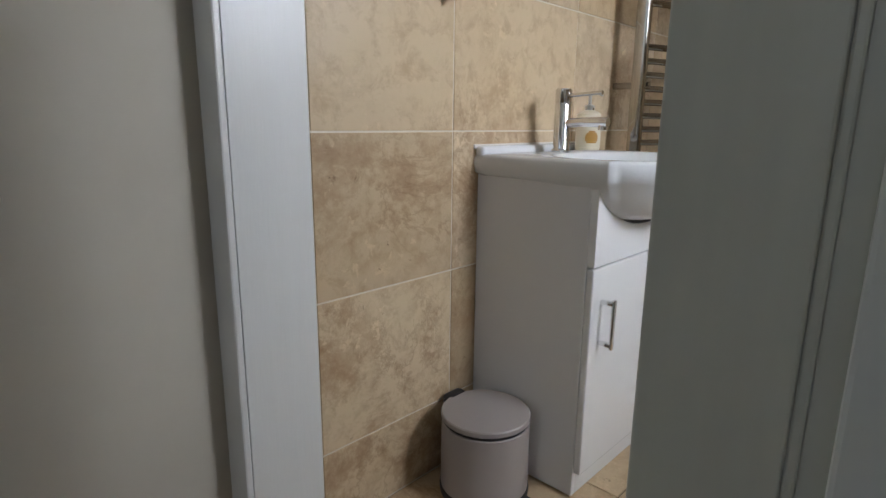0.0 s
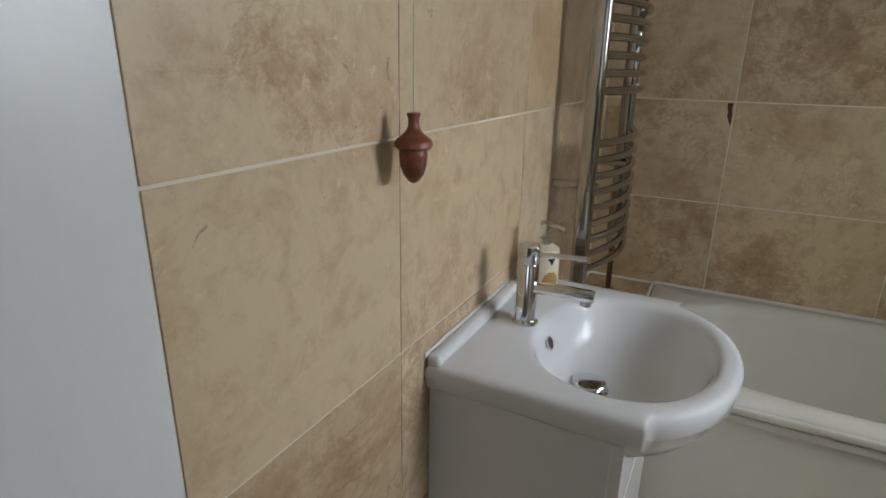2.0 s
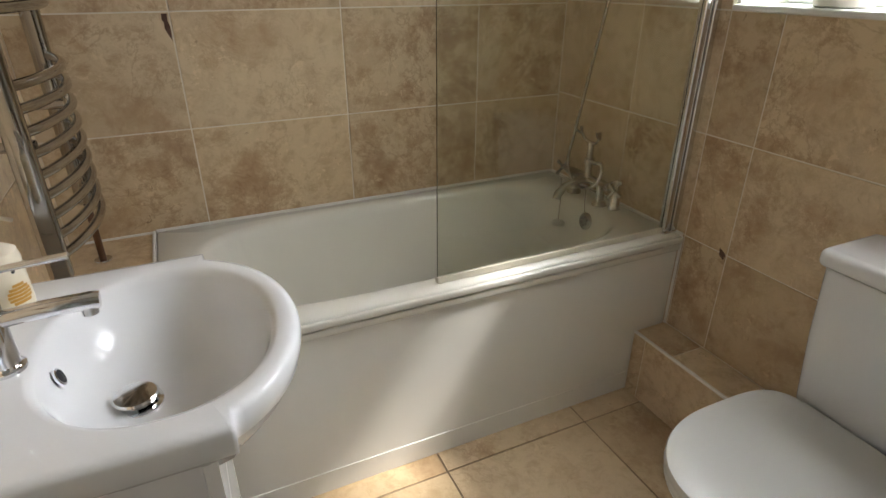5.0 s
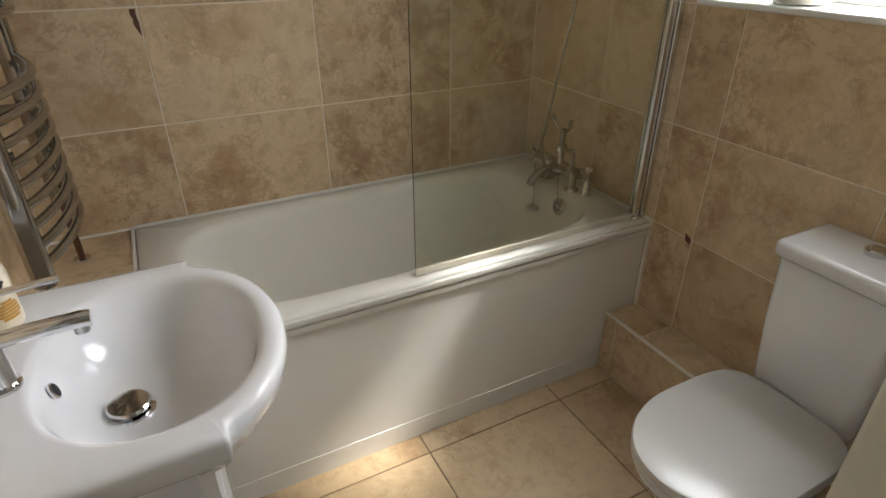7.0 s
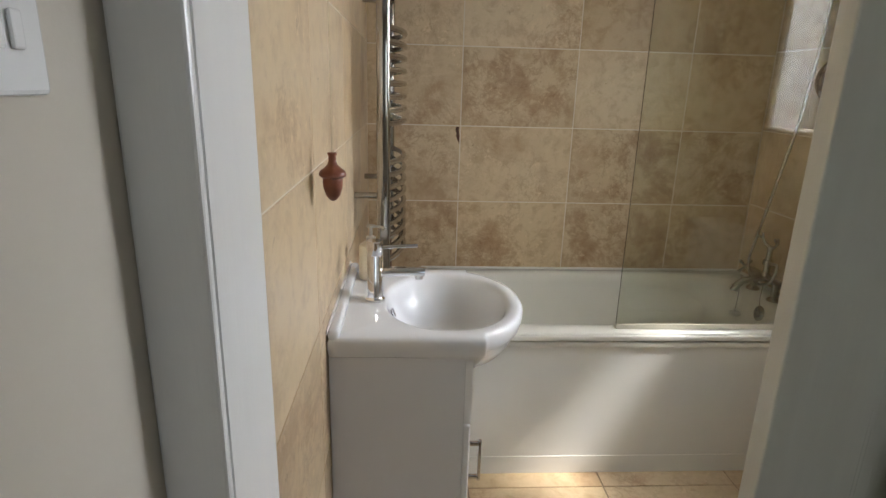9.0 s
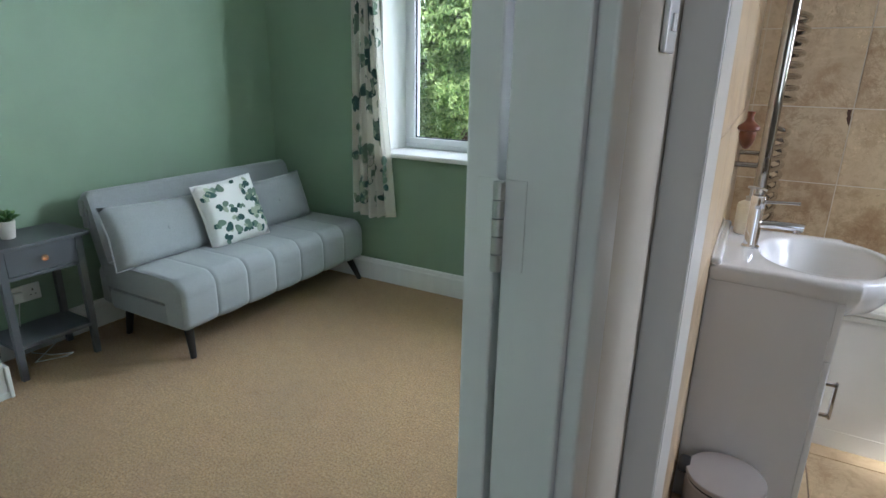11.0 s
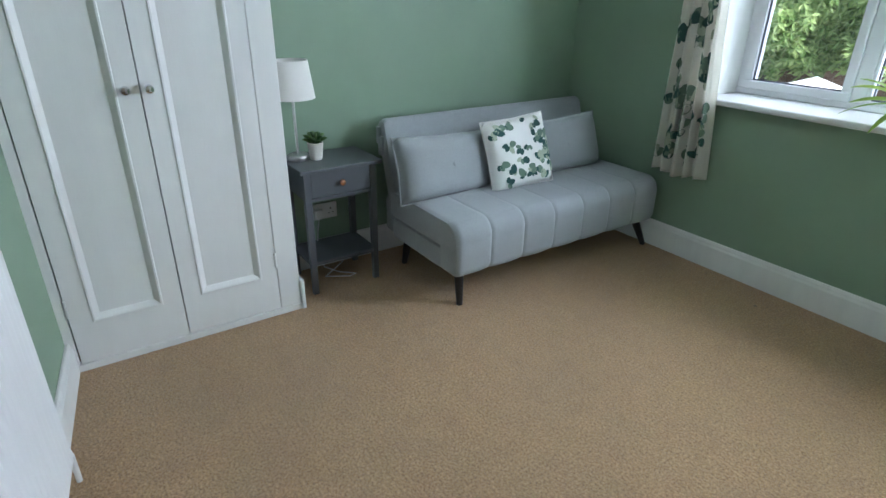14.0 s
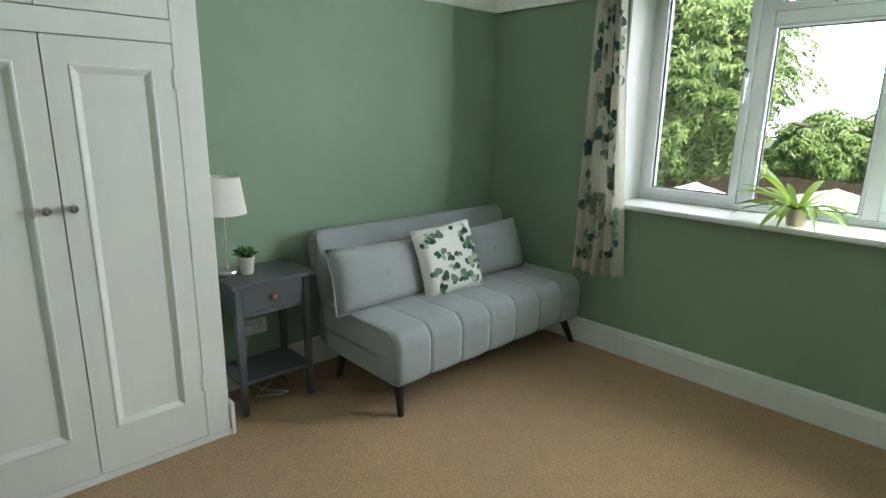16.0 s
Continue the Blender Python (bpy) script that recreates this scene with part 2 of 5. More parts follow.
UPVC = painted("white_upvc", (0.80, 0.81, 0.82), 0.22, 0.015, 0.0)
GASKET = painted("dark_gasket", (0.05, 0.055, 0.07), 0.6, 0.1, 0.0)
GLASS = glass_mat("clear_glass", (0.97, 0.99, 0.98))
SCREENGLASS = glass_mat("shower_screen_glass", (0.90, 0.92, 0.83), 0.0, 1.6)
FROST = glass_mat("obscured_glass", (0.97, 0.98, 0.99), 0.35)
LEAF = leafy("house_plant_leaf", (0.13, 0.24, 0.025), (0.32, 0.44, 0.06), 0.35)
SUCCULENT = leafy("succulent_leaf", (0.05, 0.13, 0.04), (0.14, 0.24, 0.07), 0.5)
TREELEAF = leafy("tree_leaf", (0.15, 0.26, 0.07), (0.54, 0.66, 0.27), 0.3)
BARK = painted("bark", (0.07, 0.055, 0.045), 0.9, 0.3, 0.6, 20)
GRASS = painted("garden_ground", (0.10, 0.12, 0.05), 0.95, 0.3, 0.4, 8)
FENCE = painted("brown_fence_wood", (0.11, 0.07, 0.05), 0.85, 0.25, 0.3, 12, (1, 1, 0.3))
CANVAS = painted("pale_canvas", (0.70, 0.68, 0.62), 0.9, 0.04, 0.1)
PRINT_DARK = painted("dark_green_print", (0.03, 0.085, 0.075), 0.9, 0.3, 0.05, 60)
PRINT_MID = painted("grey_green_print", (0.15, 0.22, 0.16), 0.9, 0.3, 0.05, 60)
PRINT_PALE = painted("pale_green_print", (0.40, 0.44, 0.33), 0.9, 0.2, 0.05, 60)
SOIL = painted("dark_soil", (0.05, 0.03, 0.02), 0.95, 0.3, 0.5, 60)
SOCKET = painted("white_socket_plastic", (0.78, 0.78, 0.77), 0.25, 0.01, 0.0)
LABEL_CREAM = painted("cream_bottle", (0.72, 0.66, 0.52), 0.35, 0.06, 0.02)
LABEL_OCHRE = painted("ochre_print", (0.50, 0.27, 0.05), 0.5, 0.2, 0.02)


# ---- mesh helpers ----
def part(name, bm, mat, parent=None, label="", smooth=False):
    me = bpy.data.meshes.new(name)
    bm.normal_update()
    bm.to_mesh(me)
    bm.free()
    me.materials.append(mat)
    if smooth:
        me.shade_smooth()
        if smooth != "all":
            me.set_sharp_from_angle(angle=radians(38))
    ob = new(name, me)
    if parent:
        ob.parent = parent
    if label:
        ob["label"] = label
    return ob


def thing(name, label, category, group="", kind="", at=(0, 0, 0), rz=0):
    e = new(name)
    e.empty_display_size = 0.1
    e.matrix_world = pose(*at, 0, 0, rz)
    return tagged(e, label, category, group, kind)


def setting(ob, label="", category=""):
    return tagged(ob, label, category, kind="structure")


def box(bm, x0, x1, y0, y1, z0, z1, bev=0.0, seg=2):
    r = bmesh.ops.create_cube(bm, size=1.0)
    vs = r["verts"]
    for v in vs:
        v.co = Vector(((x0 + x1) / 2 + v.co.x * (x1 - x0), (y0 + y1) / 2 + v.co.y * (y1 - y0), (z0 + z1) / 2 + v.co.z * (z1 - z0)))
    if bev:
        es = list({e for v in vs for e in v.link_edges})
        bmesh.ops.bevel(bm, geom=es, offset=bev, segments=seg, profile=0.5, affect="EDGES")
    return bm


def bx(*a, **k):
    return box(bmesh.new(), *a, **k)


def rod(bm, p0, p1, r0, r1=None, seg=16):
    p0, p1 = Vector(p0), Vector(p1)
    d = p1 - p0
    m = Matrix.Translation((p0 + p1) / 2) @ d.to_track_quat("Z", "Y").to_matrix().to_4x4()
    bmesh.ops.create_cone(bm, cap_ends=True, segments=seg, radius1=r0, radius2=r0 if r1 is None else r1, depth=d.length, matrix=m)
    return bm


def lathe(bm, profile, m=None, seg=32, cap=True):
    """Turned shape: profile of (radius, height) round z."""
    m = m or Matrix()
    rings = []
    for r, z in profile:
        rings.append([bm.verts.new(m @ Vector((r * math.cos(a), r * math.sin(a), z))) for a in (2 * math.pi * k / seg for k in range(seg))])
    for a, b in zip(rings, rings[1:]):
        for k in range(seg):
            bm.faces.new((a[k], a[(k + 1) % seg], b[(k + 1) % seg], b[k]))
    if cap:
        bm.faces.new(rings[0][::-1])
        bm.faces.new(rings[-1])
    return bm


def tube(bm, pts, r, seg=10, close=False):
    pts = [Vector(p) for p in pts]
    rings = []
    up = Vector((0.13, 0.21, 0.97)).normalized()
    for i, p in enumerate(pts):
        d = (pts[min(i + 1, len(pts) - 1)] - pts[max(i - 1, 0)]).normalized()
        a = d.cross(up).normalized()
        b = d.cross(a)
        rr = r[i] if isinstance(r, (list, tuple)) else r
        rings.append([bm.verts.new(p + rr * (math.cos(t) * a + math.sin(t) * b)) for t in (2 * math.pi * k / seg for k in range(seg))])
    for a, b in zip(rings, rings[1:]):
        for k in range(seg):
            bm.faces.new((a[k], a[(k + 1) % seg], b[(k + 1) % seg], b[k]))
    bm.faces.new(rings[0][::-1])
    bm.faces.new(rings[-1])
    return bm


def sheet(bm, f, nu, nv):
    """A surface through f(u, v), u and v from 0 to 1."""
    g = [[bm.verts.new(f(i / nu, j / nv)) for j in range(nv + 1)] for i in range(nu + 1)]
    for i in range(nu):
        for j in range(nv):
            bm.faces.new((g[i][j], g[i + 1][j], g[i + 1][j + 1], g[i][j + 1]))
    return g


def prism(bm, pts, z0, z1, m=None):
    """Upright prism over a plan outline (anticlockwise)."""
    m = m or Matrix()
    lo = [bm.verts.new(m @ Vector((x, y, z0))) for x, y in pts]
    hi = [bm.verts.new(m @ Vector((x, y, z1))) for x, y in pts]
    n = len(pts)
    for k in range(n):
        bm.faces.new((lo[k], lo[(k + 1) % n], hi[(k + 1) % n], hi[k]))
    bm.faces.new(lo[::-1])
    bm.faces.new(hi)
    return bm


def bridge(bm, loops):
    """Skin between vertex loops of equal length."""
    for a, b in zip(loops, loops[1:]):
        n = len(a)
        for k in range(n):
            bm.faces.new((a[k], a[(k + 1) % n], b[(k + 1) % n], b[k]))


def pillow(bm, w, h, d, m, crown=0.42, n=14, seam=0.006, pinch=0.05):
    """Stuffed cushion, w by h, d thick, in the x-z plane of m."""
    for s in (-1, 1):
        def f(u, v, s=s):
            a, b = u * 2 - 1, v * 2 - 1
            t = max(0.0, (1 - a ** 4) * (1 - b ** 4)) ** crown
            k = 1 - pinch * (1 - abs(a * b)) * (abs(a) ** 6 + abs(b) ** 6) * 0.5
            return m @ Vector((a * w / 2 * k, s * d / 2 * t, b * h / 2 * k))
        g = sheet(bm, f, n, n)
    bmesh.ops.remove_doubles(bm, verts=bm.verts[:], dist=0.0004)
    bmesh.ops.recalc_face_normals(bm, faces=bm.faces[:])
    return bm


# ---- structure ----
BF = 0.03          # bathroom floor level
H = 2.42           # ceiling height
TW, TH = 0.525, 0.352

# bedroom floor, landing floor
setting(part("floor_bedroom", bx(-3.0, 0.12, -0.35, 3.2, -0.2, 0.0), CARPET), "beige twist pile carpet with small dark specks", "carpet")
setting(part("floor_landing", bx(0.12, 2.3, -1.75, 1.25, -0.2, -0.001), CARPET), "beige carpet of the landing", "carpet")


def wall_with_hole(name, x0, x1, y0, y1, hole, mat, top=H):
    """A wall along x or y with one opening (a0, a1, z0, z1) through it."""
    a0, a1, z0, z1 = hole
    bm = bmesh.new()
    if x1 - x0 > y1 - y0:
        box(bm, x0, a0, y0, y1, -0.1, top), box(bm, a1, x1, y0, y1, -0.1, top)
        box(bm, a0, a1, y0, y1, z1, top)
        if z0 > -0.05:
            box(bm, a0, a1, y0, y1, -0.1, z0)
    else:
        box(bm, x0, x1, y0, a0, -0.1, top), box(bm, x0, x1, a1, y1, -0.1, top)
        box(bm, x0, x1, a0, a1, z1, top)
        if z0 > -0.05:
            box(bm, x0, x1, a0, a1, -0.1, z0)
    return setting(part(name, bm, mat))


# partition between bedroom and landing / bathroom, doorway to the bedroom
PX0, PX1 = -0.010, 0.058
wall_with_hole("wall_partition_landing", PX0 + 0.004, PX1, -1.75, 1.242, (-0.16, 0.635, -0.1, 2.02), LANDING)
wall_with_hole("wall_partition_bedroom", PX0 - 0.012, PX0 + 0.002, -0.4, 3.06, (-0.16, 0.635, -0.1, 2.02), GREEN, 2.005)
setting(part("wall_partition_upper", bx(PX0 - 0.012, PX0 + 0.002, -0.4, 3.06, 2.006, H), CEILING))
bm = bx(PX0 + 0.004, 0.118, 1.243, 1.3365, -0.1, H)
box(bm, PX0 + 0.004, 0.1378, 1.3365, 3.165, -0.1, H)
setting(part("wall_basin", bm, GROUT), "tiled wall beside the basin", "wall")
# bathroom door wall
wall_with_hole("wall_bath_door", PX1 + 0.001, 2.3, 1.180, 1.282, (0.1172, 1.0625, -0.1, 2.0205), LANDING)
setting(part("wall_bath", bx(0.0, 2.3, 3.1522, 3.42, -0.1, H), GROUT), "tiled wall behind the bath", "wall")
WY0, WY1, WZ0, WZ1 = 1.785, 2.405, 1.285, 2.10
wall_with_hole("wall_window_bath", 1.9322, 2.25, 1.281, 3.151, (WY0, WY1, WZ0, WZ1), GROUT)
# landing outer walls, with an opening added out of view to light it
wall_with_hole("wall_landing_back", PX1 + 0.001, 2.3, -1.75, -1.62, (0.75, 1.55, 1.0, 2.05), LANDING)
setting(part("wall_landing_side", bx(2.0, 2.12, -1.62, 1.179, -0.1, H), LANDING))
# bedroom outer walls
BY = 3.080
BX = -2.862
WX0, SZ, WT = -1.910, 0.871, 2.12
wall_with_hole("wall_bedroom_window", -3.0, 0.0, BY, BY + 0.36, (WX0, -0.12, SZ, WT), GREEN, 2.005)
setting(part("wall_bedroom_window_upper", bx(WX0 - 1.2, WX0, BY, BY + 0.36, 2.006, H), CEILING))
setting(part("wall_bedroom_lintel", bx(WX0 + 0.001, 0.0, BY, BY + 0.36, WT + 0.001, H), CEILING))
setting(part("wall_bedroom_far", bx(BX - 0.12, BX, 0.0, BY, -0.1, 2.005), GREEN), "sage green painted wall", "wall")
setting(part("wall_bedroom_far_upper", bx(BX - 0.12, BX, 0.0, BY, 2.006, H), CEILING))
lw = bmesh.new()
prism(lw, [(-2.99, 0.17), (-2.99, 0.02), (-0.035, -0.36), (-0.035, -0.21)], -0.1, 2.005)
setting(part("wall_bedroom_side", lw, GREEN))
lw = bmesh.new()
prism(lw, [(-2.99, 0.17), (-2.99, 0.02), (-0.035, -0.36), (-0.035, -0.21)], 2.006, H)
setting(part("wall_bedroom_side_upper", lw, CEILING))
setting(part("ceiling", bx(-3.1, 2.35, -1.8, 3.5, H, H + 0.15), CEILING), "white painted ceiling", "ceiling")

# picture rail
bm = bmesh.new()
box(bm, BX, BX + 0.022, 1.06, BY, 1.994, 2.034, 0.006)
setting(part("trim_picture_rail", bm, TRIMWHITE))
setting(part("trim_picture_rail_window", bx(BX + 0.022, WX0 - 0.02, BY - 0.022, BY, 1.994, 2.034, 0.006), TRIMWHITE))


# skirting boards
def skirting(name, p0, p1, inward, h=0.124, t=0.02):
    """Skirting board with a rounded top, from p0 to p1 along a wall."""
    p0, p1, n = Vector((*p0, 0)), Vector((*p1, 0)), Vector((*inward, 0))
    prof = [(0, 0), (t, 0), (t, h * 0.80), (t * 0.75, h * 0.86), (t * 0.72, h * 0.93), (t * 0.45, h), (0, h)]
    bm = bmesh.new()
    rings = [[bm.verts.new(p + n * a + Vector((0, 0, z))) for a, z in prof] for p in (p0, p1)]
    bridge(bm, rings)
    bm.faces.new(rings[0]), bm.faces.new(rings[1][::-1])
    bmesh.ops.recalc_face_normals(bm, faces=bm.faces[:])
    return setting(part(name, bm, TRIMWHITE))


skirting("baseboard_far", (BX, 1.05), (BX, BY - 0.02), (1, 0), 0.150)
skirting("baseboard_window", (BX, BY), (-0.045, BY), (0, -1), 0.152)
skirting("baseboard_side", (-2.47, 0.105), (-0.06, -0.205), (0.128, 0.992), 0.14)

# window reveals and sill of the bedroom
bm = bmesh.new()
box(bm, WX0 + 0.001, WX0 + 0.012, BY + 0.001, BY + 0.26, SZ + 0.028, WT)
box(bm, WX0 + 0.012, -0.12, BY + 0.001, BY + 0.26, WT - 0.012, WT)
setting(part("trim_window_reveal", bm, TRIMWHITE))
setting(part("trim_window_sill", bx(WX0 - 0.035, -0.10, BY - 0.050, BY + 0.275, SZ - 0.004, SZ + 0.026, 0.010, 3), GLOSS), "white gloss window board", "sill")


# bedroom window
def bedroom_window():
    w = setting(new("window_1"), "white plastic casement window with three lights", "window")
    y0, y1 = BY + 0.26, BY + 0.33
    zb, zt = SZ + 0.026, WT
    fr = bmesh.new()
    box(fr, WX0, -0.12, y0, y1, zb, zb + 0.030, 0.006)
    box(fr, WX0, -0.12, y0, y1, zt - 0.055, zt, 0.006)
    for a, b in ((WX0, WX0 + 0.045), (-1.350, -1.285), (-0.80, -0.735), (-0.165, -0.12)):
        box(fr, a, b, y0 + 0.001, y1 - 0.001, zb + 0.030, zt - 0.055, 0.006)
    box(fr, -1.285, -0.80, y0 + 0.001, y1 - 0.001, 1.812, 1.872, 0.006)
    part("window_frame", fr, UPVC, w)
    lights = ((WX0 + 0.045, -1.350, zb + 0.030, zt - 0.055, 0.042), (-1.285, -0.80, zb + 0.030, 1.812, 0.016),
              (-1.285, -0.80, 1.872, zt - 0.055, 0.035), (-0.735, -0.165, zb + 0.030, zt - 0.055, 0.042))
    for a, b, c, d, s in lights:
        bm = bmesh.new()
        yy = y0 - 0.012 if s > 0.02 else y0 + 0.004
        for e in ((a, b, c, c + s), (a, b, d - s, d), (a, a + s, c + s, d - s), (b - s, b, c + s, d - s)):
            box(bm, e[0], e[1], yy, y1 - 0.01, e[2], e[3], 0.005)
        ca = part("casement", bm, UPVC, w)
        bm = bmesh.new()
        g = 0.006
        a2, b2, c2, d2 = a + s, b - s, c + s, d - s
        for e in ((a2, b2, c2, c2 + g), (a2, b2, d2 - g, d2), (a2, a2 + g, c2, d2), (b2 - g, b2, c2, d2)):
            box(bm, e[0], e[1], yy + 0.018, yy + 0.03, e[2], e[3])
        part("gasket", bm, GASKET, ca)
        pa = part("pane", bx(a2 + 0.001, b2 - 0.001, yy + 0.022, yy + 0.028, c2 + 0.001, d2 - 0.001), GLASS, w)
        pa.visible_shadow = False
    for hx, hz, up in ((-1.373, 1.56, True), (-1.03, 1.888, False)):
        bm = bmesh.new()
        if up:
            box(bm, hx - 0.012, hx + 0.012, y0 - 0.028, y0 - 0.012, hz - 0.03, hz + 0.035, 0.005)
            box(bm, hx - 0.009, hx + 0.009, y0 - 0.045, y0 - 0.03, hz - 0.12, hz + 0.012, 0.006)
        else:
            box(bm, hx - 0.035, hx + 0.035, y0 - 0.028, y0 - 0.012, hz - 0.012, hz + 0.012, 0.005)
            box(bm, hx - 0.02, hx + 0.09, y0 - 0.045, y0 - 0.03, hz - 0.009, hz + 0.009, 0.006)
        h = part("handle", bm, UPVC, w)
        part("handle_lock", rod(bmesh.new(), (hx, y0 - 0.026, hz + (0.045 if up else 0.0)), (hx, y0 - 0.046, hz + (0.045 if up else 0.0)), 0.007), GASKET, h)


bedroom_window()


# bathroom window
def bathroom_window():
    w = setting(new("window_2"), "white window with obscured glass above the toilet", "window")
    fr = bmesh.new()
    x0, x1 = 2.13, 2.19
    for a, b, c, d in ((WY0, WY1, WZ0 + 0.012, WZ0 + 0.06), (WY0, WY1, WZ1 - 0.05, WZ1), (WY0, WY0 + 0.05, WZ0 + 0.06, WZ1 - 0.05), (WY1 - 0.05, WY1, WZ0 + 0.06, WZ1 - 0.05)):
        box(fr, x0, x1, a, b, c, d, 0.005)
    part("window_frame", fr, UPVC, w)
    part("mullion", bx(x0 + 0.002, x1 - 0.002, 2.10, 2.135, WZ0 + 0.06, WZ1 - 0.05, 0.004), GASKET, w)
    for a, b in ((WY0 + 0.05, 2.10), (2.135, WY1 - 0.05)):
        p = part("pane", bx(x0 + 0.025, x0 + 0.031, a, b, WZ0 + 0.06, WZ1 - 0.05), FROST, w)
        p.visible_shadow = False
    rv = bmesh.new()
    box(rv, 1.945, 2.13, WY1 - 0.012, WY1, WZ0 + 0.014, WZ1)
    box(rv, 1.945, 2.13, WY0, WY0 + 0.012, WZ0 + 0.014, WZ1)
    box(rv, 1.945, 2.13, WY0 + 0.012, WY1 - 0.012, WZ1 - 0.012, WZ1)
    setting(part("trim_bath_window_reveal", rv, TRIMWHITE))
    setting(part("trim_bath_window_sill", bx(1.925, 2.135, WY0 + 0.002, WY1 - 0.002, WZ0 - 0.002, WZ0 + 0.013, 0.004), GLOSS), "white painted window sill", "sill")


bathroom_window()


# unseen window, added so that light enters the landing
def landing_added_window():
    w = setting(new("window_added"), "unseen white window added to light the landing", "window")
    fr = bmesh.new()
    for a, b, c, d in ((0.75, 1.55, 1.0, 1.05), (0.75, 1.55, 2.0, 2.05), (0.75, 0.8, 1.05, 2.0), (1.5, 1.55, 1.05, 2.0)):
        box(fr, a, b, -1.72, -1.66, c, d, 0.004)
    part("window_frame", fr, UPVC, w)
    part("pane", bx(0.8, 1.5, -1.695, -1.689, 1.05, 2.0), GLASS, w).visible_shadow = False


landing_added_window()

# door linings and architraves
bm = bmesh.new()
box(bm, PX0 - 0.009, PX1 + 0.001, 0.603, 0.634, 0, 2.02, 0.003)
box(bm, PX0 - 0.012, PX1 + 0.004, -0.159, -0.135, 0, 2.02, 0.003)
box(bm, PX0 - 0.012, PX1 + 0.004, -0.135, 0.603, 1.996, 2.02, 0.003)
setting(part("trim_bedroom_door_lining", bm, GLOSS))
bm = bmesh.new()
box(bm, PX0 + 0.045, PX1 - 0.03, -0.135, -0.123, 0, 1.996, 0.002)
setting(part("trim_bedroom_door_stop", bm, GLOSS))
bm = bmesh.new()
for a, b in ((0.615, 0.697), (-0.21, -0.142)):
    box(bm, PX1 + 0.0008, PX1 + 0.024, a, b, 0, 2.08, 0.005, 3)
box(bm, PX1 + 0.0008, PX1 + 0.024, -0.142, 0.615, 2.0125, 2.08, 0.005, 3)
setting(part("trim_bedroom_architrave", bm, GLOSS))
bm = bmesh.new()
prism(bm, [(0.119, 1.1797), (0.132, 1.1797), (0.1405, 1.336), (0.119, 1.336)], 0, 2.02)
box(bm, 1.045, 1.062, 1.1805, 1.2825, 0, 2.02, 0.003)
box(bm, 0.162, 1.045, 1.1805, 1.2825, 2.0, 2.02, 0.003)
setting(part("trim_bath_door_lining", bm, GLOSS), "white gloss painted door lining with brush marks", "door frame")
bm = bmesh.new()
box(bm, PX1 + 0.001, 0.131, 1.164, 1.1795, 0, 2.06, 0.004)
box(bm, 1.042, 1.115, 1.164, 1.1795, 0, 2.06, 0.005)
box(bm, 0.131, 1.042, 1.164, 1.1795, 2.005, 2.06, 0.005)
setting(part("trim_bath_architrave", bm, GLOSS))


# panelled door leaf
def door_leaf(name, label, w, h, t, mat, knob_side, st=0.115):
    """Leaf from x = 0 (latch edge) to w, y 0 to t; panels set back, two knobs."""
    d = setting(new(name), label, "door")
    bm = bmesh.new()
    for a, b, c, e in ((0, st, 0.005, h), (w - st, w, 0.005, h), (st, w - st, 0.005, 0.2), (st, w - st, 1.27, 1.40), (st, w - st, h - 0.11, h)):
        box(bm, a, b, 0, t, c, e, 0.003)
    part("door_frame", bm, mat, d)
    for c, e in ((0.2, 1.27), (1.40, h - 0.11)):
        part("panel", bx(st - 0.002, w - st + 0.002, 0.012, t - 0.012, c - 0.002, e + 0.002), mat, d)
        bm = bmesh.new()
        for y in (0.006, t - 0.014):
            for q in ((st, w - st, c, c + 0.012), (st, w - st, e - 0.012, e), (st, st + 0.012, c + 0.012, e - 0.012), (w - st - 0.012, w - st, c + 0.012, e - 0.012)):
                box(bm, q[0], q[1], y, y + 0.008, q[2], q[3], 0.003)
        part("moulding", bm, mat, d)
    for s in knob_side:
        y = t if s > 0 else 0
        m = pose(0.058, y, 1.428, -90 if s > 0 else 90)
        k = part("door_knob", lathe(bmesh.new(), [(0.009, 0.0), (0.009, 0.028), (0.0132, 0.032), (0.0298, 0.034), (0.032, 0.037), (0.0315, 0.041), (0.032, 0.044), (0.0304, 0.049),
                                                  (0.0304, 0.052), (0.0276, 0.057), (0.0232, 0.060), (0.0132, 0.062), (0.001, 0.0625)], m), DIMREFLCHROME, d, "ridged chrome knob", True)
        part("rose", lathe(bmesh.new(), [(0.024, 0.0005), (0.024, 0.004), (0.018, 0.007), (0.0095, 0.008)], m), BRUSHED, k, "", True)
    return d


leaf = door_leaf("door_1", "grey-white panelled bathroom door standing half open", 0.66, 1.98, 0.036, DOORPAINT, (1,), 0.15)
leaf.matrix_world = pose(0.844, 1.2855, 0.032)
leaf = door_leaf("door_2", "white painted bedroom door folded back into the room", 0.70, 1.975, 0.036, GLOSS, (-1, 1))
# hinged at the far jamb, swung right round: its hinge edge shows in the doorway
leaf.matrix_world = pose(-0.0640, 0.601, 0.005, 0, 0, -83) @ pose(-0.70, 0, 0)


